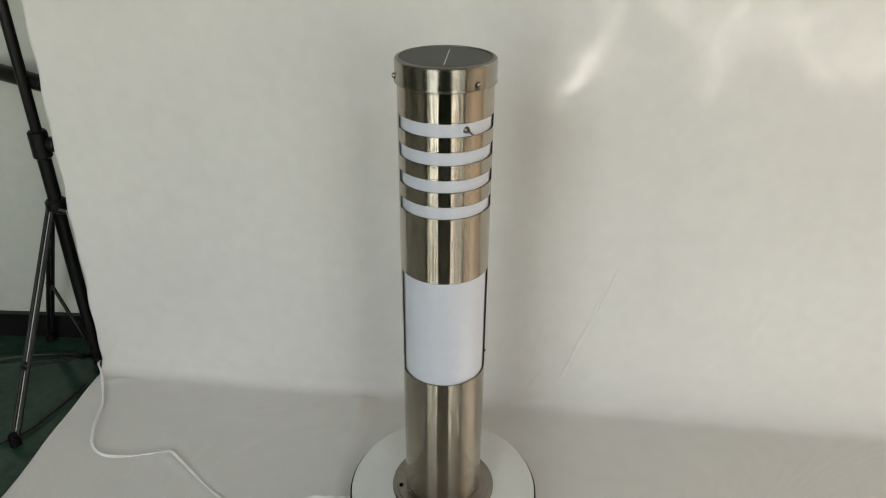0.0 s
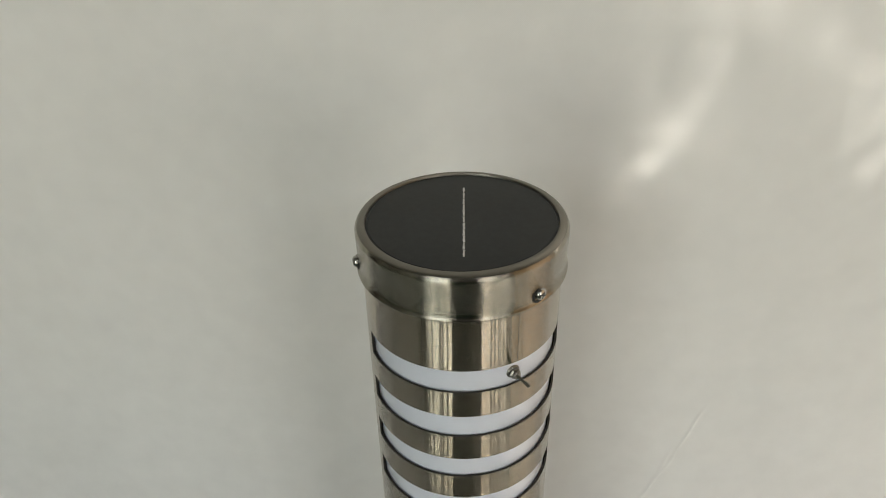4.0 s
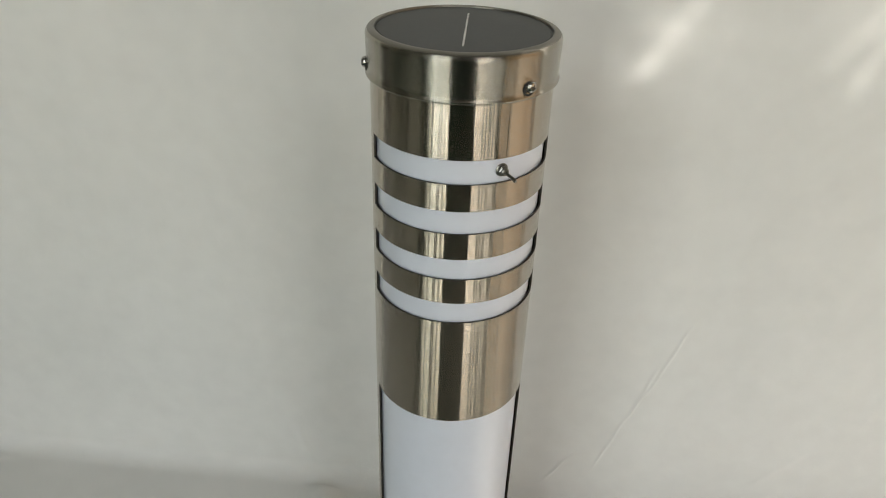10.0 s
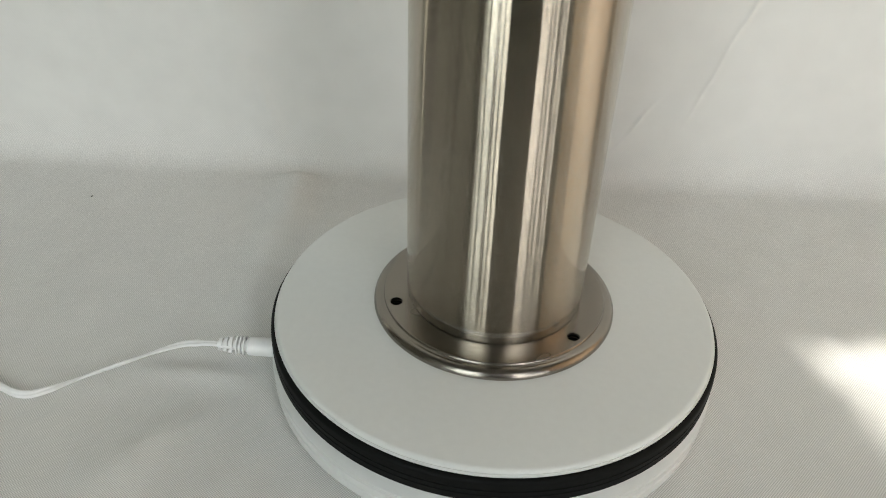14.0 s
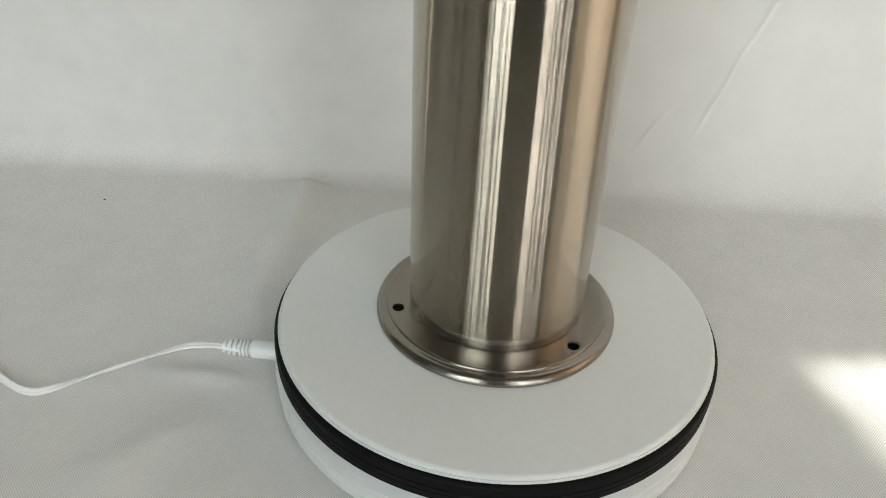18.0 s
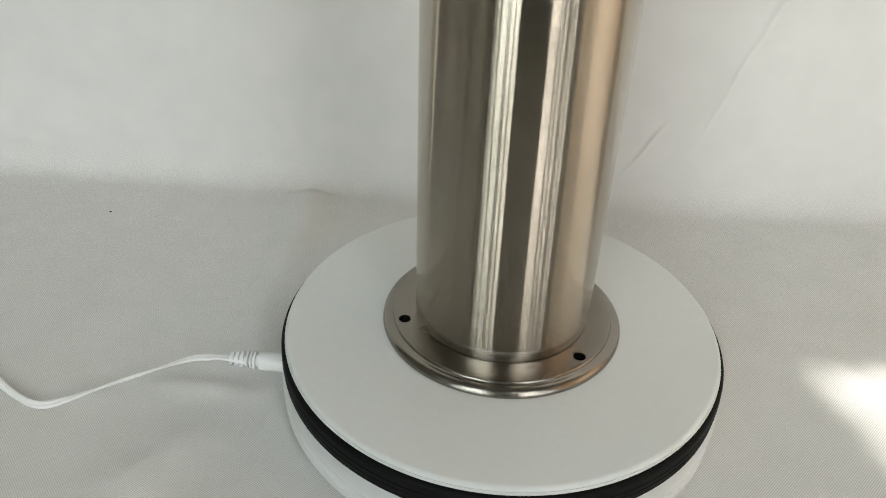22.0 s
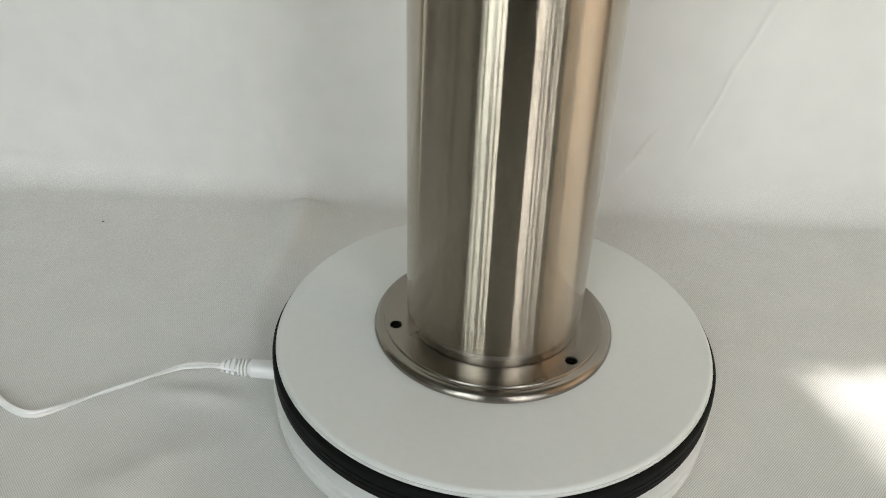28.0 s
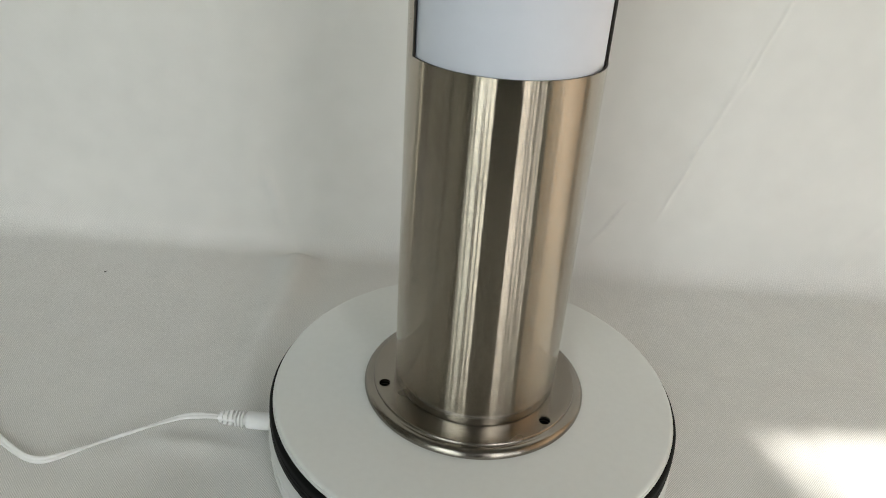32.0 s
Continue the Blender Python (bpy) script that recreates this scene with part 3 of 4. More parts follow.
def slotted_tube():
    half = 14.2
    edges = {half, 180 - half, 180 + half, 360 - half}
    angs = sorted(edges | {a for a in np.arange(0, 360, 2.5) if all(abs(a - e) > 0.8 for e in edges)})
    zs = sorted({TOP + 0.0150, TOP + 0.020, CAP_Z0 + 0.015, 0.15, 0.20, 0.44} | {z for s in SLOTS for z in s} | set(WINDOW))
    n = len(angs)

    def filled(i, k):
        if not 0 <= k < len(zs) - 1:
            return False
        a = (angs[i % n] + (angs[(i + 1) % n] if (i + 1) % n else 360)) / 2
        z = (zs[k] + zs[k + 1]) / 2
        if half < a < 180 - half or 180 + half < a < 360 - half:
            return not any(s[0] < z < s[1] for s in SLOTS + [WINDOW])
        return True
    v, f = [], []

    def add(*q):
        f.append(tuple(range(len(v), len(v) + len(q))))
        v.extend(q)
    ro, ri = RT, RT - WALL_T
    out = [[around(ro, a + TURN, z) for a in angs] for z in zs]
    inn = [[around(ri, a + TURN, z) for a in angs] for z in zs]
    idx = {}

    def vid(side, k, i):
        key = (side, k, i % n)
        if key not in idx:
            idx[key] = len(v)
            v.append((out if side else inn)[k][i % n])
        return idx[key]
    for k in range(len(zs) - 1):
        for i in range(n):
            if not filled(i, k):
                continue
            f.append((vid(1, k, i), vid(1, k, i + 1), vid(1, k + 1, i + 1), vid(1, k + 1, i)))
            f.append((vid(0, k, i), vid(0, k + 1, i), vid(0, k + 1, i + 1), vid(0, k, i + 1)))
            j = (i + 1) % n
            if not filled(i, k - 1):
                add(out[k][i], inn[k][i], inn[k][j], out[k][j])
            if not filled(i, k + 1):
                add(out[k + 1][i], out[k + 1][j], inn[k + 1][j], inn[k + 1][i])
            if not filled((i - 1) % n, k):
                add(out[k][i], out[k + 1][i], inn[k + 1][i], inn[k][i])
            if not filled((i + 1) % n, k):
                add(out[k][j], inn[k][j], inn[k + 1][j], out[k + 1][j])
    me = bpy.data.meshes.new("tube")
    me.from_pydata([tuple(q) for q in v], [], f)
    bm = bmesh.new()
    bm.from_mesh(me)
    bmesh.ops.remove_doubles(bm, verts=bm.verts, dist=0.00002)
    for q in bm.faces:
        q.smooth = True
    for e in bm.edges:
        e.smooth = not (len(e.link_faces) == 2 and e.calc_face_angle(0) > radians(40))
    bm.to_mesh(me)
    bm.free()
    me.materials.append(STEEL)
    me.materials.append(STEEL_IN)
    # Inner faces and slot edges take the darkened steel in place of shade.
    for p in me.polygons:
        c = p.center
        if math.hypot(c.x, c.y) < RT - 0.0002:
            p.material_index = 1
    return me


def flange_mesh():
    """A pressed round foot plate with three bolt holes and a rolled rim."""
    r0, ra, rb, r1, z = 0.0490, 0.0515, 0.0626, 0.0693, TOP + 0.0062
    hr, rh, nh = 0.0035, 0.0576, 32
    holes = [TURN + 7 + 120 * k for k in range(3)]
    v, f = [], []

    def quad(*q):
        f.append(tuple(range(len(v), len(v) + len(q))))
        v.extend(q)
    w = 11.0
    for h in holes:
        # a patch of the plate round the hole
        rim = []
        m = nh // 4
        for k in range(m):
            rim.append((ra, h - w + 2 * w * k / m))
        for k in range(m):
            rim.append((ra + (rb - ra) * k / m, h + w))
        for k in range(m):
            rim.append((rb, h + w - 2 * w * k / m))
        for k in range(m):
            rim.append((rb - (rb - ra) * k / m, h - w))
        c = around(rh, h, z)
        outer = [around(r, a, z) for r, a in rim]
        inner = []
        for p in outer:
            d = (p - c)
            d.normalize()
            inner.append(c + d * hr)
        low = [p + Vector((0, 0, -0.004)) for p in inner]
        for k in range(nh):
            j = (k + 1) % nh
            quad(outer[k], outer[j], inner[j], inner[k])
            quad(inner[k], inner[j], low[j], low[k])
        a0, a1 = h + w, h + 120 - w
        n = 36
        for k in range(n):
            p, q = a0 + (a1 - a0) * k / n, a0 + (a1 - a0) * (k + 1) / n
            quad(around(ra, p, z), around(ra, q, z), around(rb, q, z), around(rb, p, z))
    prof = [(rb, z), (rb + 0.0004, z - 0.0001), (rb + 0.0007, z - 0.0005), (rb + 0.0009, z - 0.0012), (rb + 0.0014, z - 0.0014)] \
        + [(r1 - 0.0050 + 0.0050 * math.sin(radians(g)), TOP + 0.0004 + 0.0043 * math.cos(radians(g))) for g in (0, 12, 24, 36, 48, 60, 70, 80, 88)] + [(r1, TOP + 0.0003)]
    lv, lf = lathe(prof, 144, False)
    f += [tuple(i + len(v) for i in q) for q in lf]
    v += [Vector(p) for p in lv]
    lv, lf = lathe([(r0, z - 0.0020), (r0, z - 0.0004), (r0 + 0.0004, z), (ra, z)], 144, False)
    f += [tuple(i + len(v) for i in q) for q in lf]
    v += [Vector(p) for p in lv]
    me = bpy.data.meshes.new("flange")
    me.from_pydata([tuple(p) for p in v], [], f)
    bm = bmesh.new()
    bm.from_mesh(me)
    bmesh.ops.remove_doubles(bm, verts=bm.verts, dist=0.00002)
    bmesh.ops.recalc_face_normals(bm, faces=bm.faces)
    for q in bm.faces:
        q.smooth = abs(q.normal.z) < 0.995
    for e in bm.edges:
        if len(e.link_faces) == 2 and e.calc_face_angle(0) > radians(40):
            e.smooth = False
    bm.to_mesh(me)
    bm.free()
    me.materials.append(STEEL_BASE)
    me.materials.append(STEEL_ROLL)
    for p in me.polygons:
        p.material_index = int(math.hypot(p.center.x, p.center.y) > rb + 0.0001)
    return me


def screw(parent, a, r, z):
    """A small pan-head screw with a cross recess."""
    prof = [(0.0, -0.001), (0.0028, -0.001), (0.0030, 0.0005)] + arc(0.0012, 0.0004, 0.0018, 5, 85, 5) + [(0.0, 0.0022)]
    v, f = lathe(prof, 28, False)
    lie = turned(a, r, z) @ pose(0, 0, 0, -90, 0, 0)
    s = part("screw", mesh_of("screw", v, f, BRIGHT), parent, "bright pan-head screw", lie)
    # Solid dark bars and a dark ring give the recess and hole their shade.
    v, f = boxes([(-0.0017, 0.0017, -0.00035, 0.00035, 0.0016, 0.00224)])
    v2, f2 = boxes([(-0.00035, 0.00035, -0.0017, 0.0017, 0.0016, 0.00226)])
    part("cross_recess_shade", mesh_of("cross_recess_shade", v + v2, f + [tuple(i + len(v) for i in q) for q in f2], GAP, False), s, "dark cross standing in for the shaded recess", pose(0, 0, 0, 0, 0, a * 1.7))
    v, f = lathe([(0.0029, -0.0004), (0.0037, -0.0004), (0.0037, 0.00025), (0.0029, 0.00025)], 28)
    part("screw_hole_shade", mesh_of("screw_hole_shade", v, f, GAP), s, "dark ring standing in for the shade round the screw hole", pose(0.0006, 0.0008, 0.0))


def bollard():
    b = thing("bollard_light", "brushed stainless steel solar bollard light standing on the turntable", "garden light")
    part("flange", flange_mesh(), b, "round steel foot plate with three bolt holes")
    # Added black disc; its colour supplies the shade seen through the bolt holes.
    v, f = lathe([(0.048, TOP + 0.0004), (0.066, TOP + 0.0004), (0.066, TOP + 0.0014), (0.048, TOP + 0.0014)], 96)
    part("hole_shade_disc", mesh_of("hole_shade_disc", v, f, RUBBER), b, "thin black disc added under the foot plate to darken the bolt holes")
    # the tube's turned-in foot
    prof = [(RT - 0.0021 * (1 - math.cos(radians(a))) / 0.75, TOP + 0.0150 - 0.0112 * math.sin(radians(a))) for a in range(0, 76, 12)] + [(RT - 0.0024, TOP + 0.0030), (RT - 0.004, TOP + 0.0030), (RT - 0.004, TOP + 0.0150)]
    part("foot_ring", mesh_of("foot_ring", *lathe(prof, 144), STEEL_FOOT), b, "steel foot of the tube, turned in")
    part("tube", slotted_tube(), b, "brushed steel tube with slots and tall windows on both sides")
    rd = 0.0481
    prof = [(rd - 0.002, 0.245), (rd, 0.245), (rd, CAP_Z0 - 0.006), (rd - 0.002, CAP_Z0 - 0.006)]
    part("diffuser", mesh_of("diffuser", *lathe(prof, 144), OPAL), b, "opal white plastic diffuser")
    # cap
    c = CAP_R
    q = PANEL_R
    prof = [(RT + 0.0003, CAP_Z0 + 0.0010), (c - 0.0008, CAP_Z0)] + arc(c - 0.0007, CAP_Z0 + 0.0011, 0.0011, -90, 60, 6) + [(c - 0.0004, CAP_Z0 + 0.0026), (c - 0.0004, CAP_Z0 + 0.0040), (c - 0.0001, CAP_Z1 - 0.0070), (c, CAP_Z1 - 0.0042)] \
        + arc(c - 0.0032, CAP_Z1 - 0.0036, 0.0032, 0, 50, 6) + [(c - 0.0040, CAP_Z1 - 0.0018), (c - 0.0040, CAP_Z1 - 0.005), (RT + 0.0003, CAP_Z1 - 0.005)]
    rim = arc(c - 0.0032, CAP_Z1 - 0.0036, 0.0032, 50, 82, 5) + [(q + 0.0009, CAP_Z1), (q + 0.0003, CAP_Z1 - 0.0002), (q, CAP_Z1 - 0.0008), (q, CAP_Z1 - 0.004), (q - 0.002, CAP_Z1 - 0.004), (q - 0.002, CAP_Z1 - 0.0048), (c - 0.0039, CAP_Z1 - 0.0048), (c - 0.0039, CAP_Z1 - 0.0019)]
    part("cap_rim", mesh_of("cap_rim", *lathe(rim, 160), STEEL_RIM), b, "dull grey steel rim round the panel")
    part("cap", mesh_of("cap", *lathe(prof, 160), STEEL_CAP), b, "brushed steel cap with a rounded rim")
    v, f = lathe([(q - 0.0010, CAP_Z1 - 0.0036), (q - 0.00005, CAP_Z1 - 0.0036), (q - 0.00005, CAP_Z1 - 0.0012), (q - 0.0010, CAP_Z1 - 0.0012)], 160)
    part("panel_gap_ring", mesh_of("panel_gap_ring", v, f, GAP), b, "thin black ring at the gap round the solar panel")
    prof = [(0.0, CAP_Z1 - 0.0038), (q - 0.0009, CAP_Z1 - 0.0038), (q - 0.0009, CAP_Z1 - 0.0013), (q - 0.0012, CAP_Z1 - 0.0010), (0.0, CAP_Z1 - 0.0010)]
    panel = part("solar_panel", mesh_of("solar_panel", *lathe(prof, 160, False), CELL), b, "round dark grey solar panel")
    # busbar: a thin uneven line
    segs = []
    rng = random.Random(4)
    for i in range(44):
        y = -0.0335 + 0.067 * i / 44
        w = 0.00045 + rng.uniform(-0.00012, 0.00014)
        o = rng.uniform(-0.00012, 0.00012)
        segs.append((o - w, o + w, y, y + 0.067 / 44 - (0.0006 if i % 4 == 3 else -0.0001), CAP_Z1 - 0.00102, CAP_Z1 - 0.00092))
    part("busbar", mesh_of("busbar", *boxes(segs), BUSBAR, False), panel, "thin silver line across the panel", pose(0.001, -0.001, 0, 0, 0, TURN + 81.5))
    for k in range(3):
        screw(b, TURN + 4 + 120 * k, CAP_R, CAP_Z0 + 0.0066)
    # toggle switch on the diffuser in the top slot
    a = TURN + 112
    lie = turned(a, rd, (SLOTS[0][0] + SLOTS[0][1]) / 2 - 0.0005) @ Matrix.Scale(0.8, 4)
    v, f = rod((0, -0.001, 0), (0, 0.0012, 0), 0.0046, n=28)
    sw = part("switch", mesh_of("switch", v, f, NICKEL), b, "small dark nickel toggle switch", lie)
    v, f = rod((0, 0.0012, 0), (0, 0.0034, 0), 0.0038, n=6)
    part("nut", mesh_of("nut", v, f, NICKEL, False), sw, "hexagonal steel nut")
    v, f = rod((0, 0.0034, 0), (0, 0.0052, 0), 0.0027, n=20)
    part("bushing", mesh_of("bushing", v, f, NICKEL), sw)
    v, f = rod((0, 0.0048, 0), (-0.0028, 0.0135, -0.0030), 0.0008, 0.0013, n=14)
    part("lever", mesh_of("lever", v, f, NICKEL), sw, "short nickel lever tilted down")
    # the tube's weld seam above the slots
    seam = []
    for k in range(10):
        z = SLOTS[0][1] + 0.0004 + k * (CAP_Z0 - SLOTS[0][1] - 0.0006) / 10
        seam.append((-0.00012, 0.00012, -0.0004, 0.00006 + 0.00003 * (k % 2), z, z + (CAP_Z0 - SLOTS[0][1]) / 10 - 0.0001))
    part("weld_seam", mesh_of("weld_seam", *boxes(seam), BRIGHT, False), b, "thin bright weld seam", turned(TURN + 113, RT, 0))
    # small bolt on the back upright, as on the side of the tube
    v, f = lathe([(0.0, -0.0005), (0.0024, -0.0005), (0.0024, 0.0006), (0.0015, 0.0014), (0.0, 0.0016)], 20, False)
    part("rivet", mesh_of("rivet", v, f, BLACK), b, "small dark rivet", turned(TURN + 180, RT, 0.272) @ pose(0, 0, 0, -90, 0, 0))


bollard()


# ---- the power cable ----
def cable():
    c = thing("power_cable", "white flat power cable with a moulded plug lying on the cloth", "cable")
    y, z = -0.0035, 0.0108
    ax = Vector((-1.0, 0.03, 0.06)).normalized()
    start = Vector((-0.1296, y, z))

    def at(d):
        return start + ax * d
    v, f = rod(at(0), at(0.0165), 0.0058, 0.0056, n=28)
    plug = part("plug", mesh_of("plug", v, f, CORD), c, "moulded white plug body")
    for k in range(3):
        d = 0.0178 + 0.0022 * k
        v, f = rod(at(d), at(d + 0.0013), 0.0056 - 0.0002 * k, n=28)
        part("rib", mesh_of("rib", v, f, CORD), plug)
    v, f = rod(at(0.016), at(0.0345), 0.0036, 0.0022, n=24)
    part("strain_relief", mesh_of("strain_relief", v, f, CORD), plug, "tapered white strain relief")
    for k in range(3):
        for s in (0, 1):
            d = 0.0248 + 0.0032 * k
            r = 0.0052 - 0.0006 * k
            v, f = [], []
            n = 10
            for i in range(n + 1):
                g = radians(-65 + 130 * i / n + 180 * s)
                for dd, rr in ((0, r - 0.0025), (0, r), (0.0020, r - 0.0003), (0.0020, r - 0.0025)):
                    p = at(d + dd + 0.0008 * s)
                    v.append(p + Vector((0, math.sin(g) * rr, math.cos(g) * rr)))
            for i in range(n):
                for q in range(4):
                    w = (q + 1) % 4
                    f.append((i * 4 + q, i * 4 + w, i * 4 + 4 + w, i * 4 + 4 + q))
            f += [(0, 1, 2, 3), (n * 4 + 3, n * 4 + 2, n * 4 + 1, n * 4)]
            part("rib", mesh_of("rib", v, f, CORD), plug)
    e = at(0.033)
    pts = [e, (-0.172, -0.0020, 0.0130), (-0.186, -0.0012, 0.0112), (-0.203, -0.0055, 0.0078), (-0.230, -0.0172, 0.0045), (-0.254, -0.0318, 0.0040), (-0.266, -0.0358, 0.0040), (-0.280, -0.0305, 0.0040),
           (-0.306, -0.012, 0.0040), (-0.338, 0.012, 0.0042), (-0.372, 0.040, 0.0046), (-0.400, 0.064, 0.0056), (-0.420, 0.080, 0.0066), (-0.434, 0.081, 0.0056), (-0.455, 0.076, 0.0046), (-0.493, 0.069, 0.0042),
           (-0.527, 0.072, 0.0042), (-0.551, 0.092, 0.0044), (-0.566, 0.128, 0.0046), (-0.572, 0.154, 0.0048), (-0.577, 0.180, 0.0050), (-0.589, 0.208, 0.0055), (-0.605, 0.240, 0.0075), (-0.614, 0.258, 0.012), (-0.624, 0.272, 0.018),
           (-0.6285, 0.288, 0.014), (-0.620, 0.305, 0.006), (-0.59, 0.335, 0.004), (-0.45, 0.350, 0.003)]
    line = smooth_line(pts, 0.004)

    def section(k):
        # a flat twin flex that twists a little on its way
        tw = radians((48 * math.sin(k * 38 + 2.2) + 14 * math.sin(k * 61)) * (k > 0.01))
        out = []
        for i in range(24):
            g = 2 * math.pi * (i + 0.5) / 24
            s, u = 0.0023 * math.cos(g), 0.0010 * math.sin(g) * (1 - 0.6 * math.exp(-(math.cos(g) / 0.22) ** 2))
            out.append((s * math.cos(tw) - u * math.sin(tw), s * math.sin(tw) + u * math.cos(tw)))
        return out
    part("cord", mesh_of("cord", *sweep(line, section), CORD), c, "flat white twin cord")


cable()


# ---- the light stand ----
def light_stand():
    px, py = -0.641, 0.303
    s = thing("light_stand", "black metal tripod light stand beside the backdrop cloth", "light stand", (px, py, 0))
    def p(name, a, b, r0, r1=None, m=BLACK, label="", n=18):
        v, f = rod(Vector(a) - Vector((px, py, 0)), Vector(b) - Vector((px, py, 0)), r0, r1, n)
        return part(name, mesh_of(name, v, f, m), s, label)
    p("column", (px, py, 0.0), (px, py, 0.42), 0.0105)
    p("upper_column", (px, py, 0.40), (px, py, 1.5), 0.0082)
    p("collar", (px, py, 0.395), (px, py, 0.440), 0.0145, label="black clamp collar")
    p("knob_stem", (px, py, 0.418), (px + 0.028, py - 0.008, 0.420), 0.004)
    p("knob", (px + 0.020, py - 0.006, 0.420), (px + 0.034, py - 0.010, 0.421), 0.012, label="black clamp knob")
    p("hub", (px, py, 0.300), (px, py, 0.325), 0.0165, label="black leg hub")
    p("hub_screw", (px + 0.012, py - 0.014, 0.312), (px + 0.028, py - 0.020, 0.312), 0.004, m=BRIGHT, label="bright hub screw")
    p("lower_collar", (px, py, 0.012), (px, py, 0.034), 0.0140)
    for fx, fy in ((-0.671, 0.088), (-0.762, 0.362), (-0.540, 0.350)):
        d = Vector((fx - px, fy - py, 0)).normalized()
        top = Vector((px, py, 0.310)) + d * 0.018
        foot = Vector((fx, fy, 0.010))
        for k in (-1, 1):
            o = Vector((-d.y, d.x, 0)) * 0.0044 * k
            p("leg", top + o, foot + o, 0.0034, n=12)
        p("leg_rib", top, foot, 0.0013, m=GREY_METAL, label="grey metal rib between the leg tubes", n=8)
        mid = top.lerp(foot, 0.68 if fy < 0.2 else 0.56)
        p("brace", Vector((px, py, 0.024)) + d * 0.014, mid, 0.0032, n=10)
        p("brace_joint", mid - d * 0.004, mid + d * 0.006, 0.0062, m=BLACK, n=12)
        p("foot_cap", foot + Vector((0, 0, 0.012)), foot + Vector((0, 0, -0.0095)), 0.0075, 0.009, m=RUBBER, label="black rubber foot")
    p("crossbar", (-0.80, 0.365, 0.536), (-0.600, 0.308, 0.507), 0.0125, label="black crossbar clamped to the column")


light_stand()

# a thin black cord on the green floor
line = smooth_line([(-0.72, 0.05, 0.0045), (-0.690, 0.09, 0.0045), (-0.665, 0.118, 0.0045), (-0.648, 0.165, 0.0045), (-0.634, 0.215, 0.0045), (-0.632, 0.235, 0.0045)], 0.01)
tagged(new("floor_cord", mesh_of("floor_cord", *sweep(line, lambda k: [(0.0022 * math.cos(i), 0.0022 * math.sin(i)) for i in np.linspace(0, 5.5, 8)]), BLACK)), "thin black cord lying on the green floor", "cord")

# A brace of the stand's left leg, laid on the floor as a cord.
line = smooth_line([(-0.98, 0.27, 0.0045), (-0.90, 0.285, 0.0045), (-0.825, 0.296, 0.0045), (-0.76, 0.312, 0.0045), (-0.70, 0.318, 0.0045), (-0.675, 0.316, 0.0045)], 0.01)
tagged(new("floor_cord", mesh_of("floor_cord", *sweep(line, lambda k: [(0.0026 * math.cos(i), 0.0026 * math.sin(i)) for i in np.linspace(0, 5.5, 8)]), BLACK)), "thin black brace of the light stand, laid as a cord on the floor", "cord")

# lint on the cloth
v, f = rod((-0.3117, 0.187, 0.0022), (-0.3100, 0.1875, 0.0024), 0.0004, n=6)
tagged(new("lint", mesh_of("lint", v, f, LINT)), "tiny dark speck of lint on the white cloth", "lint")


# ---- added leaf screen outside the transom, out of view: it shapes the high sunlight ----
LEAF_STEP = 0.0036


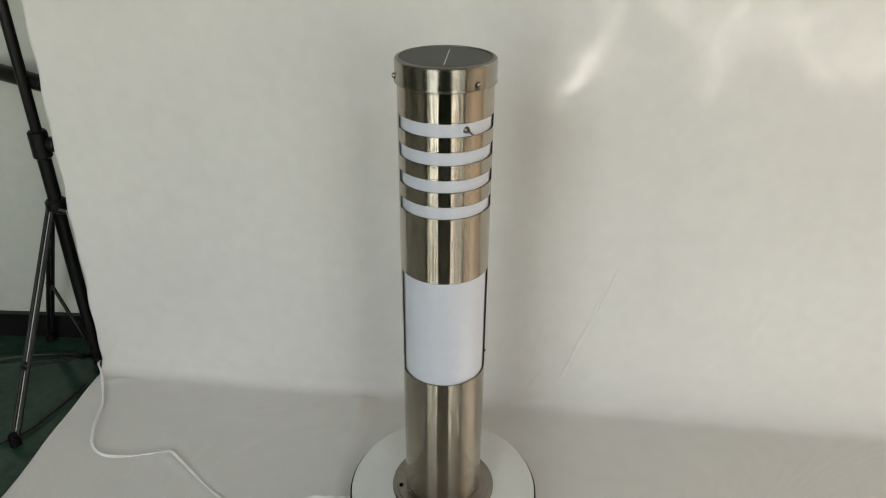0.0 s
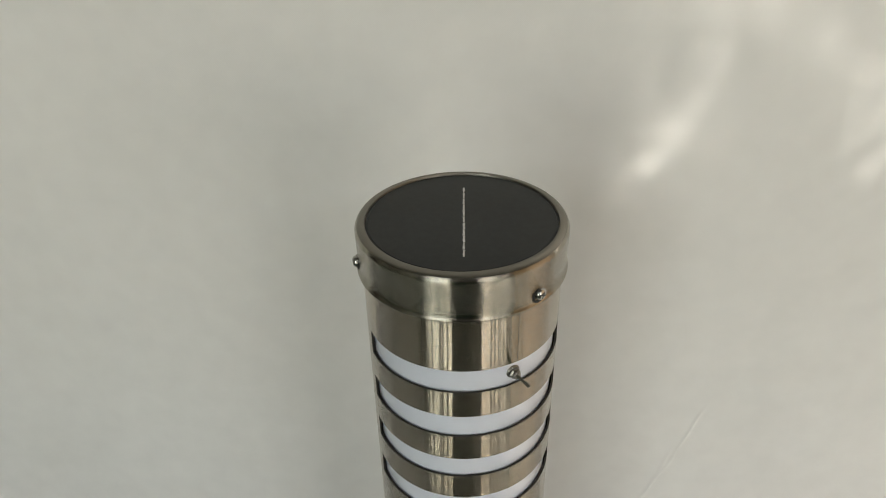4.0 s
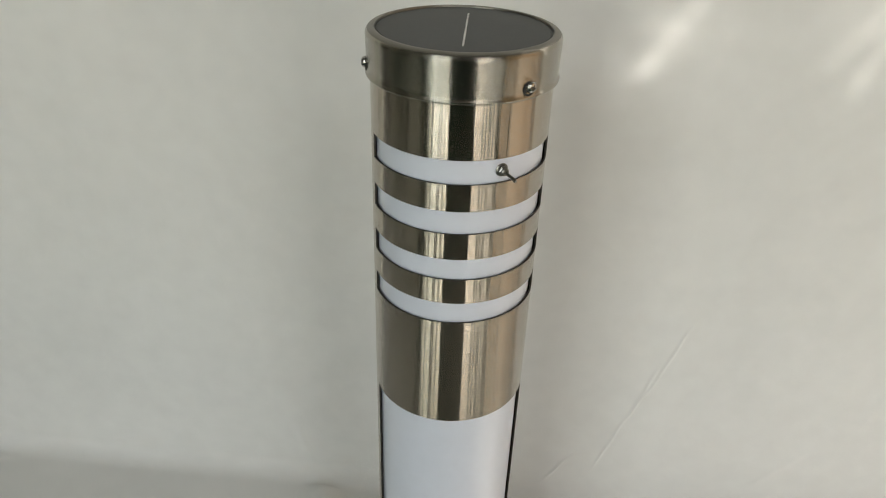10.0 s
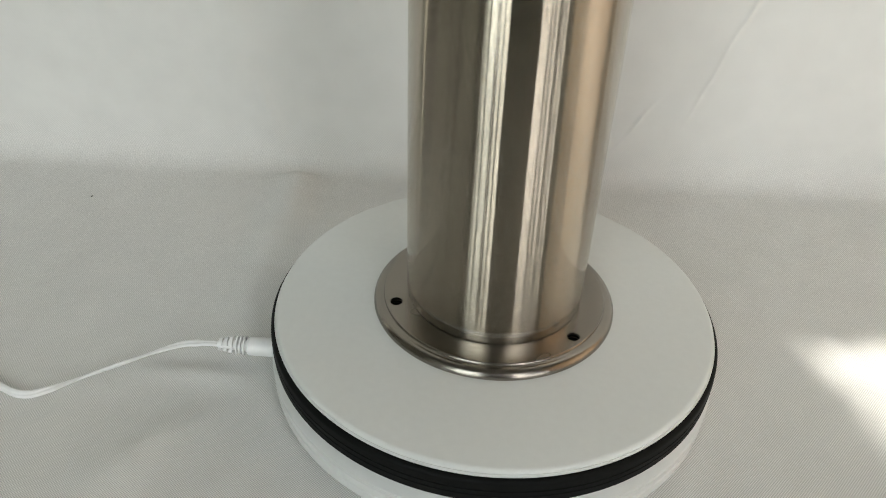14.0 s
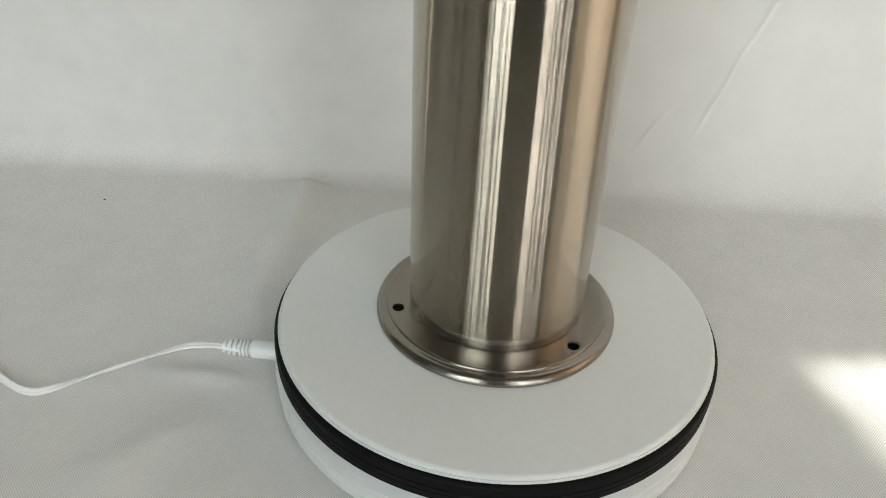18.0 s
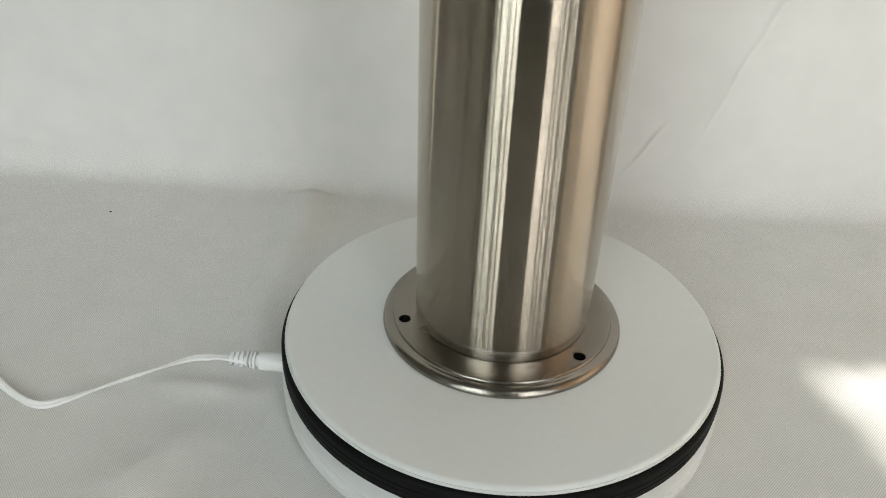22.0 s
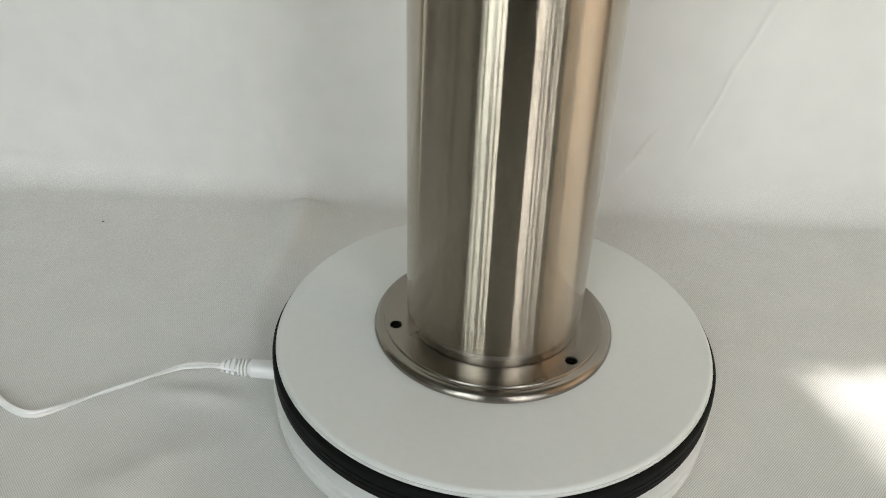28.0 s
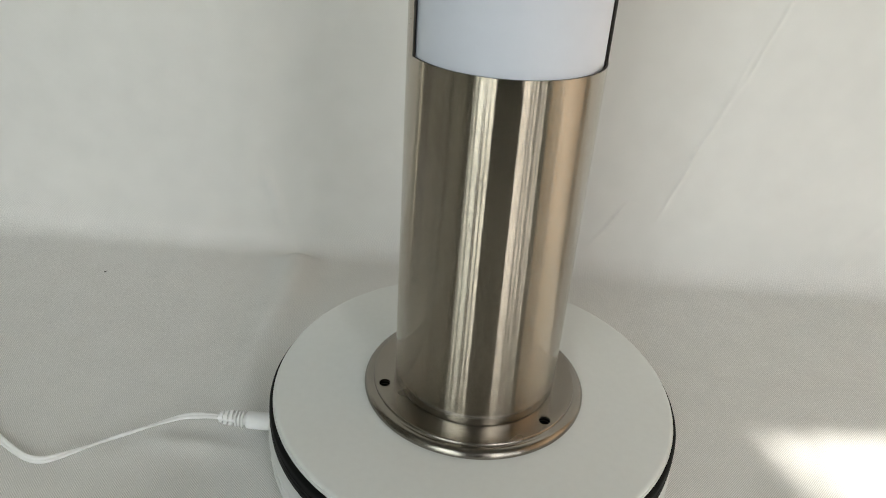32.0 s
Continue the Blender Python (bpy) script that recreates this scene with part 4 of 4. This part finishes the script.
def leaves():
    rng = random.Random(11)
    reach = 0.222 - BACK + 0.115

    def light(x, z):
        """How much sun the screen lets through, by where it lands on the cloth."""
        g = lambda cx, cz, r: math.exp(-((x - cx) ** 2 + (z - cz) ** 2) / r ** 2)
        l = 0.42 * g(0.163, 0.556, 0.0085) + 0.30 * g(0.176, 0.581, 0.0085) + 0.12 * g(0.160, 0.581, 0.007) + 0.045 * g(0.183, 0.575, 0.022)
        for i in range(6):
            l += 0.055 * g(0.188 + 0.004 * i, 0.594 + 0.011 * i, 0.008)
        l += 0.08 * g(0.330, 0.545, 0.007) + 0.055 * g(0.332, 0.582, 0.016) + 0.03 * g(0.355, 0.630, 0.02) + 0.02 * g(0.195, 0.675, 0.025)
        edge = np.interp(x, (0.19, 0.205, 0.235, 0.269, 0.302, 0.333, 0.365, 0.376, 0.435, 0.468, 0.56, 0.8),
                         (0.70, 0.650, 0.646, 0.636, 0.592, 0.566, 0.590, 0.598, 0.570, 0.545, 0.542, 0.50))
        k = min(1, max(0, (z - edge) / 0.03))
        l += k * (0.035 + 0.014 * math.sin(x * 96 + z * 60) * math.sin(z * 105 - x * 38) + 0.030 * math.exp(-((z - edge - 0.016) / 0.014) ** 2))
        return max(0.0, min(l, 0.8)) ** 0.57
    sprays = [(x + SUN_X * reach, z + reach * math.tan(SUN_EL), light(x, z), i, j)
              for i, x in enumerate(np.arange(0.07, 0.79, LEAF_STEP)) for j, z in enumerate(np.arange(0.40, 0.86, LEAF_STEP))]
    leaf_screen("sun_dapple_screen", "unseen leaf screen added outside the transom to dapple the sunlight", sprays, rng)


def leaf_screen(name, label, sprays, rng):
    """A thin light-shaping sheet of small leaves, closed but for its gaps."""
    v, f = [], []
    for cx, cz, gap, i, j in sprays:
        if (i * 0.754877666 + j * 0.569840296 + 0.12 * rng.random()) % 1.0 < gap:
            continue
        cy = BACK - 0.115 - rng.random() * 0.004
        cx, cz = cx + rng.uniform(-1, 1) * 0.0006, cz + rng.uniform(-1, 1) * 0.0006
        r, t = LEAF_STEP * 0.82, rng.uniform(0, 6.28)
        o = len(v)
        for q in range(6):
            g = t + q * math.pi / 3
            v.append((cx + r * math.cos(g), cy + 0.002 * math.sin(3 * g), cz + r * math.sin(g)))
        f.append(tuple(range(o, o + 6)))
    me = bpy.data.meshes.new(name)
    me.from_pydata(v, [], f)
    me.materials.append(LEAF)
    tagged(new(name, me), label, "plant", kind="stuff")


def fringe():
    """Added, unseen leaf screen over the wide window's upper west corner; softens the edge of its sunlight."""
    x0, z1 = WIN_R[0] + 0.040, WIN_R[3] + 0.014
    sprays = []
    for i, x in enumerate(np.arange(x0, x0 + 0.40, LEAF_STEP)):
        for j, z in enumerate(np.arange(z1 - 0.40, z1, LEAF_STEP)):
            u, w = (x - x0 - 0.002) / 0.050, (z1 - z - 0.002) / 0.018
            if min(u, w) < 1:
                sprays.append((x, z, (max(0.03, min(u, 1)) * max(0.03, min(w, 1))) ** 0.5, i, j))
    leaf_screen("sun_edge_screen", "unseen leaf screen added at a window corner to soften the sunlight", sprays, random.Random(5))


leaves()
fringe()
